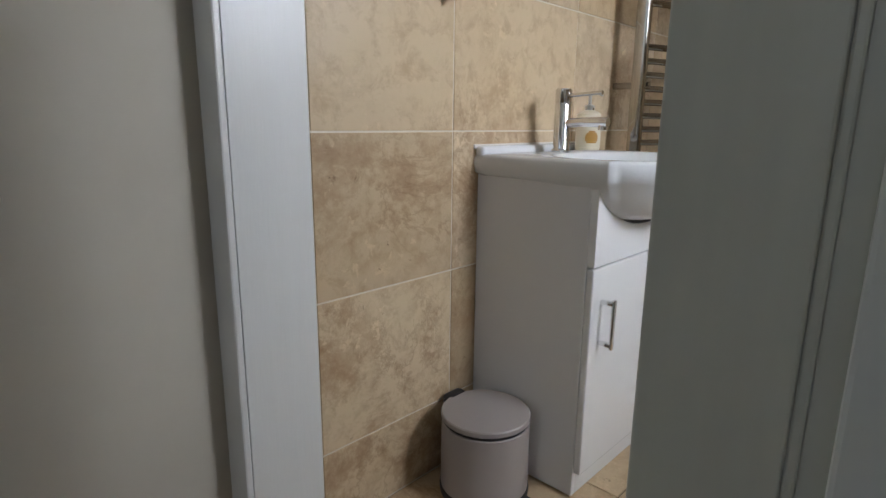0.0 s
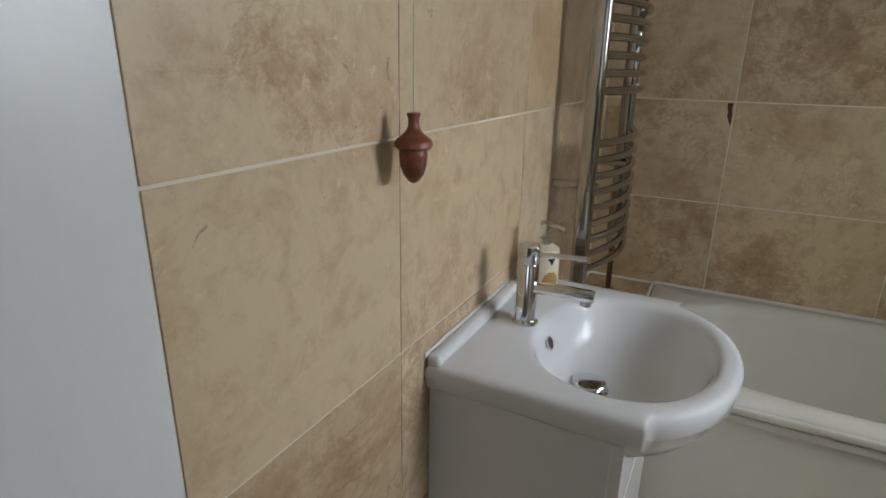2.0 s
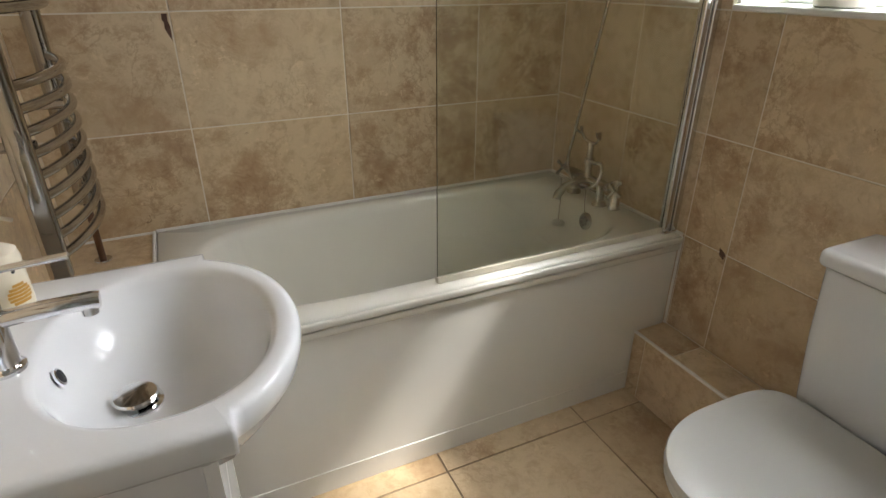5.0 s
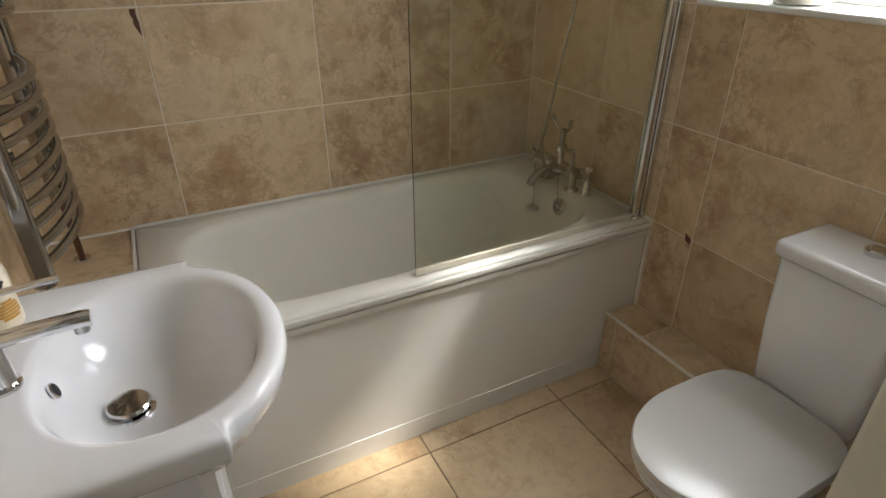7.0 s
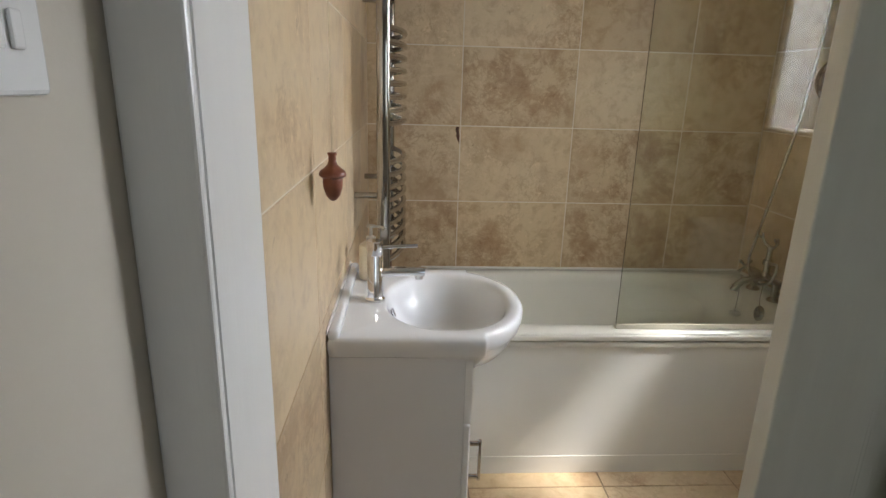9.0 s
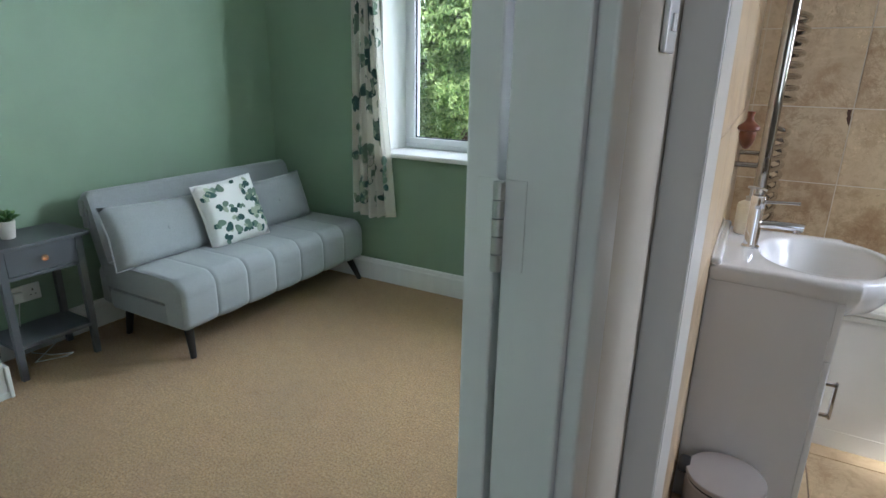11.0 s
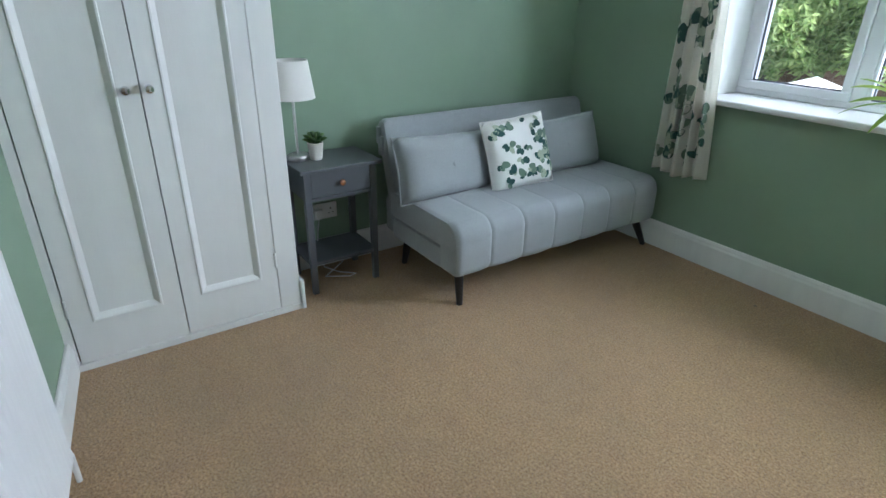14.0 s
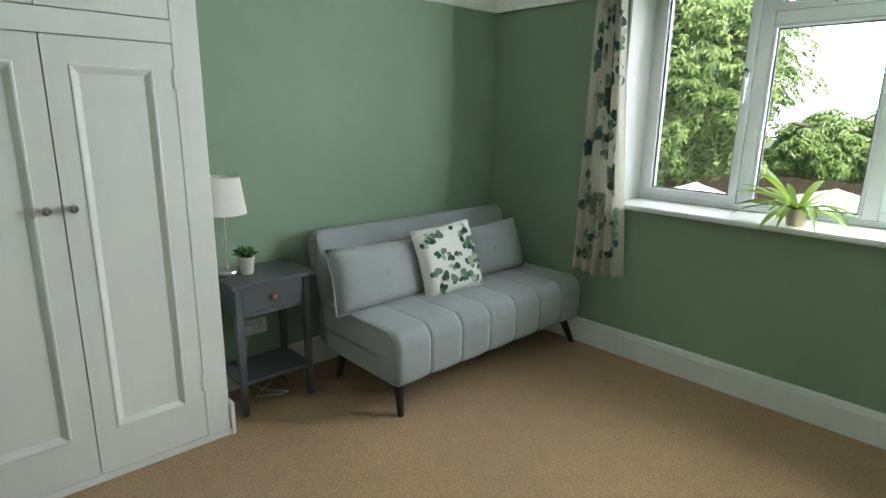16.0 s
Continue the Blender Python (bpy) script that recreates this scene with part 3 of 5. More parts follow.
def hinge(at, rz):
    h = thing("door_hinge", "painted steel butt hinge between door and lining", "hinge", "door hinges", at=at, rz=rz)
    bm = bmesh.new()
    for k in range(5):
        lathe(bm, [(0.0065, -0.05 + k * 0.02), (0.0065, -0.0315 + k * 0.02)], seg=12)
    part("knuckle", bm, BRASS, h, "", True)
    for s in (-1, 1):
        part("leaf_plate", bx(min(0.004 * s, 0.028 * s), max(0.004 * s, 0.028 * s), 0.0060, 0.0082, -0.05, 0.05, 0.0005), GLOSS, h)
    return h


hinge((-0.021, 0.5945, 1.235), 0)
hinge((-0.021, 0.5945, 0.28), 0)


# ---- bathroom: tiles ----
def tile_wall(wall, us, zs, place, mat=TILE, gap=0.004, thick=0.0022, bev=0.0008):
    """Tiles between the joint lines us and zs; place(u, z) is the pose of a tile's corner."""
    cache = {}
    for u0, u1 in zip(us, us[1:]):
        for z0, z1 in zip(zs, zs[1:]):
            w, h = round(u1 - u0 - gap, 3), round(z1 - z0 - gap, 3)
            if w < 0.01 or h < 0.01:
                continue
            if (w, h) not in cache:
                ob = part("tile", bx(0, w, -0.003, thick, 0, h, bev, 1), mat)
                cache[w, h] = ob.data
            else:
                ob = new("tile", cache[w, h])
            ob.matrix_world = place(u0 + gap / 2, z0 + gap / 2)
            ob.parent = wall


def W(name):
    return bpy.data.objects[name]


ZS = [0.226, 0.576, 0.925, 1.272, 1.618, 1.965, 2.312, H]
WINY = [1.281, 1.72, 2.243, 2.738, 3.149]


def far_place(u, z):
    return Matrix(((-1, 0, 0, u), (0, -1, 0, 3.1522), (0, 0, 1, z), (0, 0, 0, 1)))


def tile_room():
    # the tiles of the bath wall run from the window corner towards the basin wall
    tile_wall(W("wall_bath"), [-x for x in (1.931, 1.556, 1.054, 0.550, 0.139)], [0.567, 0.598, 0.933, 1.272, 1.605, 1.94, 2.275, H], lambda u, z: far_place(-u, z))
    tile_wall(W("wall_basin"), [1.337, 1.744, 2.290, 2.836, 3.149], [BF] + ZS, lambda u, z: Matrix(((0, 1, 0, 0.1378), (1, 0, 0, u), (0, 0, 1, z), (0, 0, 0, 1))))
    for lo, hi, zs in ((1.281, WY0, [BF] + ZS), (WY0, WY1, [BF, 0.277, 0.614, 0.944, WZ0 - 0.002]), (WY0, WY1, [WZ1 + 0.002, H]), (WY1, 3.149, [BF, 0.277, 0.614, 0.944, 1.283, 1.62, 1.955, 2.29, H])):
        us = [lo] + [u for u in WINY if lo + 0.01 < u < hi - 0.01] + [hi]
        tile_wall(W("wall_window_bath"), us, zs, lambda u, z: Matrix(((0, -1, 0, 1.9322), (1, 0, 0, u), (0, 0, 1, z), (0, 0, 0, 1))))
    fl = setting(part("floor_bathroom", bx(0.106, 1.94, 1.1155, 3.155, -0.2, BF - 0.0035), FLOORGROUT), "travertine tiled floor", "floor")
    tile_wall(fl, [0.139, 0.553, 1.057, 1.561, 1.931], [1.12, 1.51, 1.925, 2.338, 2.44], lambda u, v: Matrix(((1, 0, 0, u), (0, 0, 1, v), (0, 1, 0, BF - 0.002), (0, 0, 0, 1))), FLOORTILE, 0.005)


# ---- bathroom: things ----
def ray_rect(cx, cy, x0, x1, y0, y1, a):
    c, s = math.cos(a), math.sin(a)
    t = 1e9
    if abs(c) > 1e-9:
        t = min(t, ((x1 if c > 0 else x0) - cx) / c)
    if abs(s) > 1e-9:
        t = min(t, ((y1 if s > 0 else y0) - cy) / s)
    return t


def angles_with_corners(n, cx, cy, x0, x1, y0, y1):
    a = [2 * math.pi * k / n for k in range(n)]
    for x in (x0, x1):
        for y in (y0, y1):
            a.append(math.atan2(y - cy, x - cx) % (2 * math.pi))
    return sorted(a)


def vanity_unit():
    v = thing("vanity_unit", "white gloss vanity cabinet under the basin with one door", "cabinet")
    part("side_panel", bx(0.142, 0.470, 1.838, 1.854, 0.035, 0.816, 0.002), VANITYSIDE, v)
    part("side_panel", bx(0.142, 0.470, 2.329, 2.345, 0.035, 0.816, 0.002), VANITYSIDE, v)
    part("back_panel", bx(0.143, 0.150, 1.855, 2.328, 0.035, 0.68), VANITYSIDE, v)
    part("bottom_panel", bx(0.151, 0.470, 1.855, 2.328, 0.10, 0.116), VANITYSIDE, v)
    # fascia with a curved cut-out for the bowl
    ys = sorted({1.840, 2.343} | {2.09 + 0.218 * math.sin(math.pi * k / 32) for k in range(-16, 17)})
    bm = bmesh.new()
    rings = []
    for y in ys:
        q = max(0.0, 1 - ((y - 2.09) / 0.218) ** 2)
        zt = 0.8155 - 0.112 * math.sqrt(q)
        rings.append([bm.verts.new(p) for p in ((0.4705, y, 0.628), (0.489, y, 0.628), (0.489, y, zt), (0.4705, y, zt))])
    bridge(bm, rings)
    bm.faces.new(rings[0]), bm.faces.new(rings[-1][::-1])
    bmesh.ops.recalc_face_normals(bm, faces=bm.faces[:])
    part("fascia", bm, VANITY, v)
    d = part("door", bx(0.4705, 0.489, 1.840, 2.343, 0.10, 0.623, 0.004), VANITY, v)
    bm = bmesh.new()
    for z in (0.540, 0.438):
        box(bm, 0.489, 0.522, 1.880, 1.891, z - 0.005, z + 0.005, 0.0015)
    box(bm, 0.517, 0.526, 1.880, 1.891, 0.428, 0.550, 0.002)
    part("handle", bm, CHROME, d, "square chrome bar handle", True)
    part("plinth", bx(0.44, 0.468, 1.842, 2.341, 0.032, 0.099, 0.002), VANITY, v)


def basin():
    b = thing("washbasin", "white ceramic basin with a bowed front on the cabinet", "basin", at=(0, 0, 0.016))
    cx, cy = 0.435, 2.09
    x0, x1, y0, y1 = 0.142, 0.518, 1.822, 2.358
    bm = bmesh.new()
    an = angles_with_corners(112, cx, cy, x0, x1, y0, y1)

    def outer(a):
        c, s = math.cos(a), math.sin(a)
        e = 1 / math.sqrt((c / 0.212) ** 2 + (s / 0.262) ** 2)
        return max(ray_rect(cx, cy, x0, x1, y0, y1, a), e)

    def inner(a):
        c, s = math.cos(a), math.sin(a)
        return 1 / ((abs(c) / 0.166) ** 2.2 + (abs(s) / 0.205) ** 2.2) ** (1 / 2.2)

    def loop(f, z):
        return [bm.verts.new((cx + f(a) * math.cos(a), cy + f(a) * math.sin(a), z)) for a in an]

    loops = [loop(lambda a, k=k: inner(a) * k, z) for k, z in ((0.12, 0.722), (0.35, 0.724), (0.58, 0.735), (0.76, 0.757), (0.88, 0.787), (0.95, 0.818), (0.985, 0.838), (1.02, 0.848), (1.07, 0.852))]
    loops.append(loop(lambda a: max(inner(a) * 1.075, outer(a) - 0.016), 0.8525))
    loops.append(loop(lambda a: outer(a) - 0.005, 0.850))
    loops.append(loop(lambda a: outer(a) - 0.001, 0.843))
    loops.append(loop(outer, 0.830))
    loops.append(loop(lambda a: outer(a) - 0.004, 0.806))
    loops.append(loop(lambda a: outer(a) * 0.955, 0.799))
    loops.append(loop(lambda a: min(outer(a) * 0.9, 0.245), 0.772))
    loops.append(loop(lambda a: min(outer(a) * 0.8, 0.21), 0.740))
    loops.append(loop(lambda a: min(outer(a) * 0.6, 0.15), 0.712))
    loops.append(loop(lambda a: min(outer(a) * 0.3, 0.08), 0.700))
    bridge(bm, loops)
    bm.faces.new(loops[0][::-1])
    bm.faces.new(loops[-1])
    box(bm, 0.1415, 0.170, 1.823, 2.357, 0.845, 0.872, 0.011, 4)
    bmesh.ops.recalc_face_normals(bm, faces=bm.faces[:])
    part("bowl", bm, CERAMIC, b, "", "all")
    m = pose(0.378, 2.095, 0.722)
    w = part("waste", lathe(bmesh.new(), [(0.040, 0.0), (0.040, 0.004), (0.034, 0.006), (0.034, 0.002), (0.008, 0.002), (0.008, 0.012)], m), CHROME, b, "round chrome plug standing open", True)
    part("plug", lathe(bmesh.new(), [(0.02, 0.009), (0.033, 0.013), (0.035, 0.018), (0.032, 0.021), (0.001, 0.022)], m), CHROME, w, "", True)
    m = pose(0.2860, 2.10, 0.803, 0, 68, 0)
    part("overflow_ring", lathe(bmesh.new(), [(0.0145, 0.0), (0.0145, 0.004), (0.0115, 0.005), (0.0105, -0.002)], m, cap=False), CHROME, b, "", True)
    # solid black disc, painting the dark inside of the opening
    part("overflow_hole", lathe(bmesh.new(), [(0.0110, -0.003), (0.0110, 0.0012)], m, 16), BLACK, b)
    # sealant line
    part("sealant", bx(0.1405, 0.1445, 1.820, 2.360, 0.864, 0.876, 0.002), SEALANT, b)


def basin_tap():
    t = thing("basin_tap", "chrome mixer tap with a flat lever on the basin", "tap")
    x, y, z = 0.238, 2.075, 0.8685
    part("body", lathe(bmesh.new(), [(0.027, 0), (0.027, 0.005), (0.0225, 0.009), (0.0215, 0.012), (0.0215, 0.128), (0.0205, 0.130), (0.0215, 0.132), (0.0215, 0.166), (0.019, 0.169), (0.001, 0.170)], pose(x, y, z)), CHROME, t, "", True)
    part("spout", tube(bmesh.new(), [(x + 0.01, y, z + 0.078), (x + 0.06, y, z + 0.082), (x + 0.125, y, z + 0.082), (x + 0.136, y, z + 0.081)], [0.0125, 0.0128, 0.0135, 0.0125], 18), CHROME, t, "", True)
    part("outlet", rod(bmesh.new(), (x + 0.12, y, z + 0.075), (x + 0.12, y, z + 0.062), 0.011), CHROME, t, "", True)
    part("lever", tube(bmesh.new(), [(x + 0.015, y, z + 0.150), (x + 0.06, y, z + 0.153), (x + 0.115, y, z + 0.156)], [0.0055, 0.005, 0.0055], 12), CHROME, t, "", True)


def soap():
    s = thing("soap_dispenser", "cream soap bottle with a beehive print and pump", "soap dispenser")
    x, y, z = 0.215, 2.258, 0.8685
    part("bottle", lathe(bmesh.new(), [(0.001, 0), (0.034, 0.001), (0.036, 0.006)] + [(0.036 + 0.0008 * (k % 2), 0.012 + 0.006 * k) for k in range(15)] + [(0.034, 0.106), (0.022, 0.114), (0.013, 0.117)], pose(x, y, z)), LABEL_CREAM, s, "", True)
    part("collar", lathe(bmesh.new(), [(0.014, 0.116), (0.0145, 0.130), (0.008, 0.132), (0.005, 0.134), (0.0045, 0.158), (0.013, 0.160), (0.013, 0.166), (0.001, 0.167)], pose(x, y, z)), BRUSHED, s, "brushed steel pump", True)
    part("nozzle", tube(bmesh.new(), [(x, y, z + 0.163), (x + 0.03, y - 0.008, z + 0.163), (x + 0.046, y - 0.012, z + 0.158)], 0.0035, 8), BRUSHED, s, "", True)
    bm = bmesh.new()
    for k in range(6):
        w = (0.014, 0.018, 0.019, 0.018, 0.015, 0.009)[k]
        for j in range(6):
            a0 = -0.75 + (j / 6 * 2 - 1) * w / 0.036
            a1 = -0.75 + ((j + 1) / 6 * 2 - 1) * w / 0.036
            z0, z1 = z + 0.022 + k * 0.006, z + 0.0272 + k * 0.006
            r = 0.0378
            vs = [bm.verts.new((x + r * math.cos(a), y + r * math.sin(a), zz)) for a, zz in ((a0, z0), (a1, z0), (a1, z1), (a0, z1))]
            bm.faces.new(vs)
    part("beehive_print", bm, LABEL_OCHRE, s, "ochre striped beehive")
    bm = bmesh.new()
    for da, dz, rr in ((0, 0.085, 0.006), (0.16, 0.088, 0.004), (-0.16, 0.088, 0.004), (0, 0.078, 0.004)):
        a = -0.75 + da
        bmesh.ops.create_uvsphere(bm, u_segments=8, v_segments=6, radius=rr, matrix=pose(x + 0.0345 * math.cos(a), y + 0.0345 * math.sin(a), z + dz))
    part("bee_print", bm, BLACK, s)


def bin_():
    b = thing("pedal_bin", "small round taupe pedal bin with a flat lid", "bin", at=(0.284, 1.722, 0.0))
    part("body", lathe(bmesh.new(), [(0.107, 0.033), (0.111, 0.045), (0.111, 0.050), (0.110, 0.221), (0.108, 0.223)]), BINMETAL, b, "", True)
    part("base_ring", lathe(bmesh.new(), [(0.113, BF + 0.001), (0.114, 0.046), (0.1115, 0.050)]), BLACK, b, "", True)
    part("rim", lathe(bmesh.new(), [(0.1065, 0.2232), (0.1065, 0.2312)]), BLACK, b, "black seal under the lid", True)
    part("lid", lathe(bmesh.new(), [(0.109, 0.2315), (0.1115, 0.234), (0.1115, 0.244), (0.109, 0.247), (0.05, 0.2505), (0.001, 0.2515)]), BINMETAL, b, "", True)
    part("hinge_cover", bx(-0.135, -0.095, -0.020, 0.045, 0.217, 0.2495, 0.012, 3), BLACK, b, "black plastic lid hinge", True)
    part("pedal", bx(0.10, 0.135, -0.03, 0.03, 0.040, 0.047, 0.003), BLACK, b)


def pull_cord():
    p = thing("light_pull", "red-brown turned wooden acorn on a thin cord", "light pull")
    x, y, z = 0.181, 1.714, 1.216
    part("acorn", lathe(bmesh.new(), [(0.001, 0.0), (0.007, 0.003), (0.014, 0.012), (0.0185, 0.026), (0.0195, 0.040), (0.0185, 0.046), (0.022, 0.047), (0.0265, 0.051), (0.0265, 0.055), (0.024, 0.060),
                                        (0.016, 0.066), (0.010, 0.072), (0.0075, 0.079), (0.0075, 0.088), (0.0095, 0.092), (0.009, 0.095), (0.002, 0.096)], pose(x, y, z)), ACORN, p, "", True)
    part("cord", rod(bmesh.new(), (x, y, z + 0.095), (x, y, H - 0.02), 0.0012, seg=6), CORD, p)
    part("ceiling_switch", lathe(bmesh.new(), [(0.04, H - 0.001), (0.04, H - 0.02), (0.02, H - 0.03)][::-1], pose(x, y, 0)), SOCKET, p)


def towel_radiator():
    r = thing("towel_radiator", "tall chrome ladder towel radiator with bowed rails on the wall", "radiator")
    ya, yb, x = 2.512, 2.995, 0.243
    for y in (ya, yb):
        bm = bmesh.new()
        box(bm, x - 0.024, x + 0.020, y - 0.017, y + 0.017, 0.79, 2.05, 0.012, 4)
        part("upright", bm, DIMREFLCHROME, r, "", True)
    zs = [0.845 + 0.0425 * k for k in range(9)] + [1.315 + 0.0425 * k for k in range(8)] + [1.78 + 0.0425 * k for k in range(6)]
    bm0 = bmesh.new()
    n = 14
    pts = []
    for k in range(n + 1):
        u = k / n
        pts.append((x + 0.008 + 0.055 * math.sin(math.pi * u) ** 0.8, ya + (yb - ya) * u, 0.0))
    tube(bm0, pts, 0.0105, 10)
    first = part("rail", bm0, DIMREFLCHROME, r, "", True)
    for k, z in enumerate(zs):
        ob = first if k == 0 else new("rail", first.data)
        ob.location = (0, 0, z)
        ob.parent = r
    for y, z in ((ya, 1.07), (yb, 1.07), (ya, 1.75), (yb, 1.75)):
        part("wall_bracket", rod(bmesh.new(), (0.1405, y + (0.03 if y == ya else -0.03), z), (x + 0.02, y + (0.03 if y == ya else -0.03), z), 0.011), DIMREFLCHROME, r, "", True)
    bm = bmesh.new()
    lathe(bm, [(0.010, 0.0), (0.010, 0.05), (0.014, 0.052), (0.014, 0.07), (0.009, 0.072), (0.009, 0.10)], pose(x, ya, 0.69))
    rod(bm, (x, ya, 0.735), (x, ya - 0.05, 0.735), 0.012), rod(bm, (x, ya, 0.735), (x + 0.04, ya, 0.735), 0.011)
    part("valve", bm, CHROME, r, "", True)
    part("feed_pipe", rod(bmesh.new(), (x, yb, 0.612), (x, yb, 0.80), 0.0095), metal("dark_copper_pipe", (0.16, 0.09, 0.06), 0.4), r, "dark pipe down to the ledge", True)
    part("feed_pipe", rod(bmesh.new(), (x, ya, 0.612), (x, ya, 0.70), 0.0075), CHROME, r, "", True)
    part("pipe_collar", lathe(bmesh.new(), [(0.024, 0.6125), (0.023, 0.6165), (0.010, 0.6175)], pose(x, yb, 0)), CHROME, r, "", True)
    part("pipe_collar", lathe(bmesh.new(), [(0.024, 0.6125), (0.023, 0.6165), (0.010, 0.6175)], pose(x, ya, 0)), CHROME, r, "", True)


def ledge():
    l = setting(part("ledge", bx(0.141, 0.381, 2.425, 3.1495, 0.02, 0.607), GROUT), "tiled pipe ledge at the end of the bath", "ledge")
    part("tile", bx(0.145, 0.374, 2.43, 2.895, 0.6071, 0.6105, 0.001), TILE, l)
    part("tile", bx(0.145, 0.374, 2.90, 3.145, 0.6071, 0.6105, 0.001), TILE, l)
    t = bmesh.new()
    box(t, 0.3745, 0.384, 2.425, 3.149, 0.600, 0.618, 0.003)
    box(t, 0.141, 0.375, 3.1405, 3.1495, 0.6075, 0.616, 0.002)
    box(t, 0.1405, 0.146, 2.425, 3.140, 0.6075, 0.618, 0.002)
    part("trim_strip", t, SEALANT, l, "white edging strip")


def bath():
    b = thing("bath", "cream acrylic bath with a plain front panel", "bath")
    x0, x1, y0, y1, zt = 0.385, 1.928, 2.418, 3.145, 0.612
    cx, cy = 1.165, 2.790
    an = angles_with_corners(120, cx, cy, x0, x1, y0, y1)
    bm = bmesh.new()

    def sup(a, hx, hy, p):
        return 1 / ((abs(math.cos(a)) / hx) ** p + (abs(math.sin(a)) / hy) ** p) ** (1 / p)

    def loop(f, z):
        return [bm.verts.new((cx + f(a) * math.cos(a), cy + f(a) * math.sin(a), z)) for a in an]
    rect = lambda a: ray_rect(cx, cy, x0, x1, y0, y1, a)
    loops = [loop(lambda a, k=k, p=p: sup(a, 0.665 * k, 0.296 * kk, p), z) for k, kk, p, z in
             ((0.2, 0.2, 3, 0.215), (0.70, 0.62, 3.4, 0.218), (0.80, 0.76, 3.6, 0.232), (0.86, 0.84, 3.8, 0.29), (0.925, 0.91, 4.0, 0.44), (0.975, 0.965, 4.0, 0.57), (0.99, 0.985, 4, 0.597), (1.015, 1.015, 4, 0.609), (1.04, 1.035, 4, zt))]
    loops.append(loop(lambda a: rect(a) - 0.008, zt + 0.001))
    loops.append(loop(lambda a: rect(a) - 0.001, zt - 0.006))
    loops.append(loop(rect, zt - 0.030))
    loops.append(loop(lambda a: rect(a) - 0.012, zt - 0.034))
    loops.append(loop(lambda a: rect(a) - 0.014, 0.12))
    bridge(bm, loops)
    bm.faces.new(loops[0][::-1])
    bmesh.ops.recalc_face_normals(bm, faces=bm.faces[:])
    part("tub", bm, ACRYLIC, b, "", "all")
    lip = bmesh.new()
    box(lip, x0, x1, 2.405, 2.4185, 0.585, 0.606, 0.005, 3)
    box(lip, x0, x1, 2.410, 2.4285, 0.558, 0.580, 0.005, 3)
    part("rim_lip", lip, ACRYLIC, b, "stepped front edge", True)
    part("front_panel", bx(x0 - 0.24 + 0.003, x1, 2.420, 2.432, BF + 0.004, 0.566, 0.003), PANEL, b)
    part("panel_plinth", bx(x0 - 0.23, x1, 2.4165, 2.4195, BF + 0.001, 0.105, 0.001), PANEL, b)
    s = bmesh.new()
    box(s, x0, x1, 3.1405, 3.1495, 0.608, 0.621, 0.003)
    box(s, x1 - 0.006, x1 + 0.002, 2.41, 3.141, 0.608, 0.621, 0.003)
    box(s, x1 - 0.002, x1 + 0.002, 2.407, 2.417, 0.26, 0.608, 0.001)
    part("sealant", s, SEALANT, b)
    m = pose(1.803, 2.742, 0.556, 0, -80, 0)
    o = part("overflow_plate", lathe(bmesh.new(), [(0.032, 0.0), (0.032, 0.004), (0.024, 0.007), (0.001, 0.008)], m), DARKREFLCHROME, b, "round slotted chrome overflow", True)
    bm = bmesh.new()
    for k in range(6):
        a = k * math.pi / 3
        lathe(bm, [(0.0045, 0.0065), (0.0045, 0.0085)], m @ pose(0.015 * math.cos(a), 0.015 * math.sin(a), 0), 8)
    # small black discs paint the darkness of the slots
    part("overflow_hole", bm, BLACK, o)
    # plug hanging on its chain
    pl = part("plug", lathe(bmesh.new(), [(0.024, 0), (0.026, 0.006), (0.022, 0.012), (0.005, 0.014), (0.004, 0.022)], pose(1.775, 2.868, 0.500)), BRUSHED, b, "metal plug on a chain", True)
    part("chain", tube(bmesh.new(), [(1.775, 2.868, 0.520), (1.785, 2.880, 0.58), (1.815, 2.925, 0.665)], 0.0018, 6), DARKREFLCHROME, pl)
    part("chain", tube(bmesh.new(), [(1.800, 2.745, 0.57), (1.815, 2.775, 0.61), (1.835, 2.80, 0.655)], 0.0018, 6), DARKREFLCHROME, o)


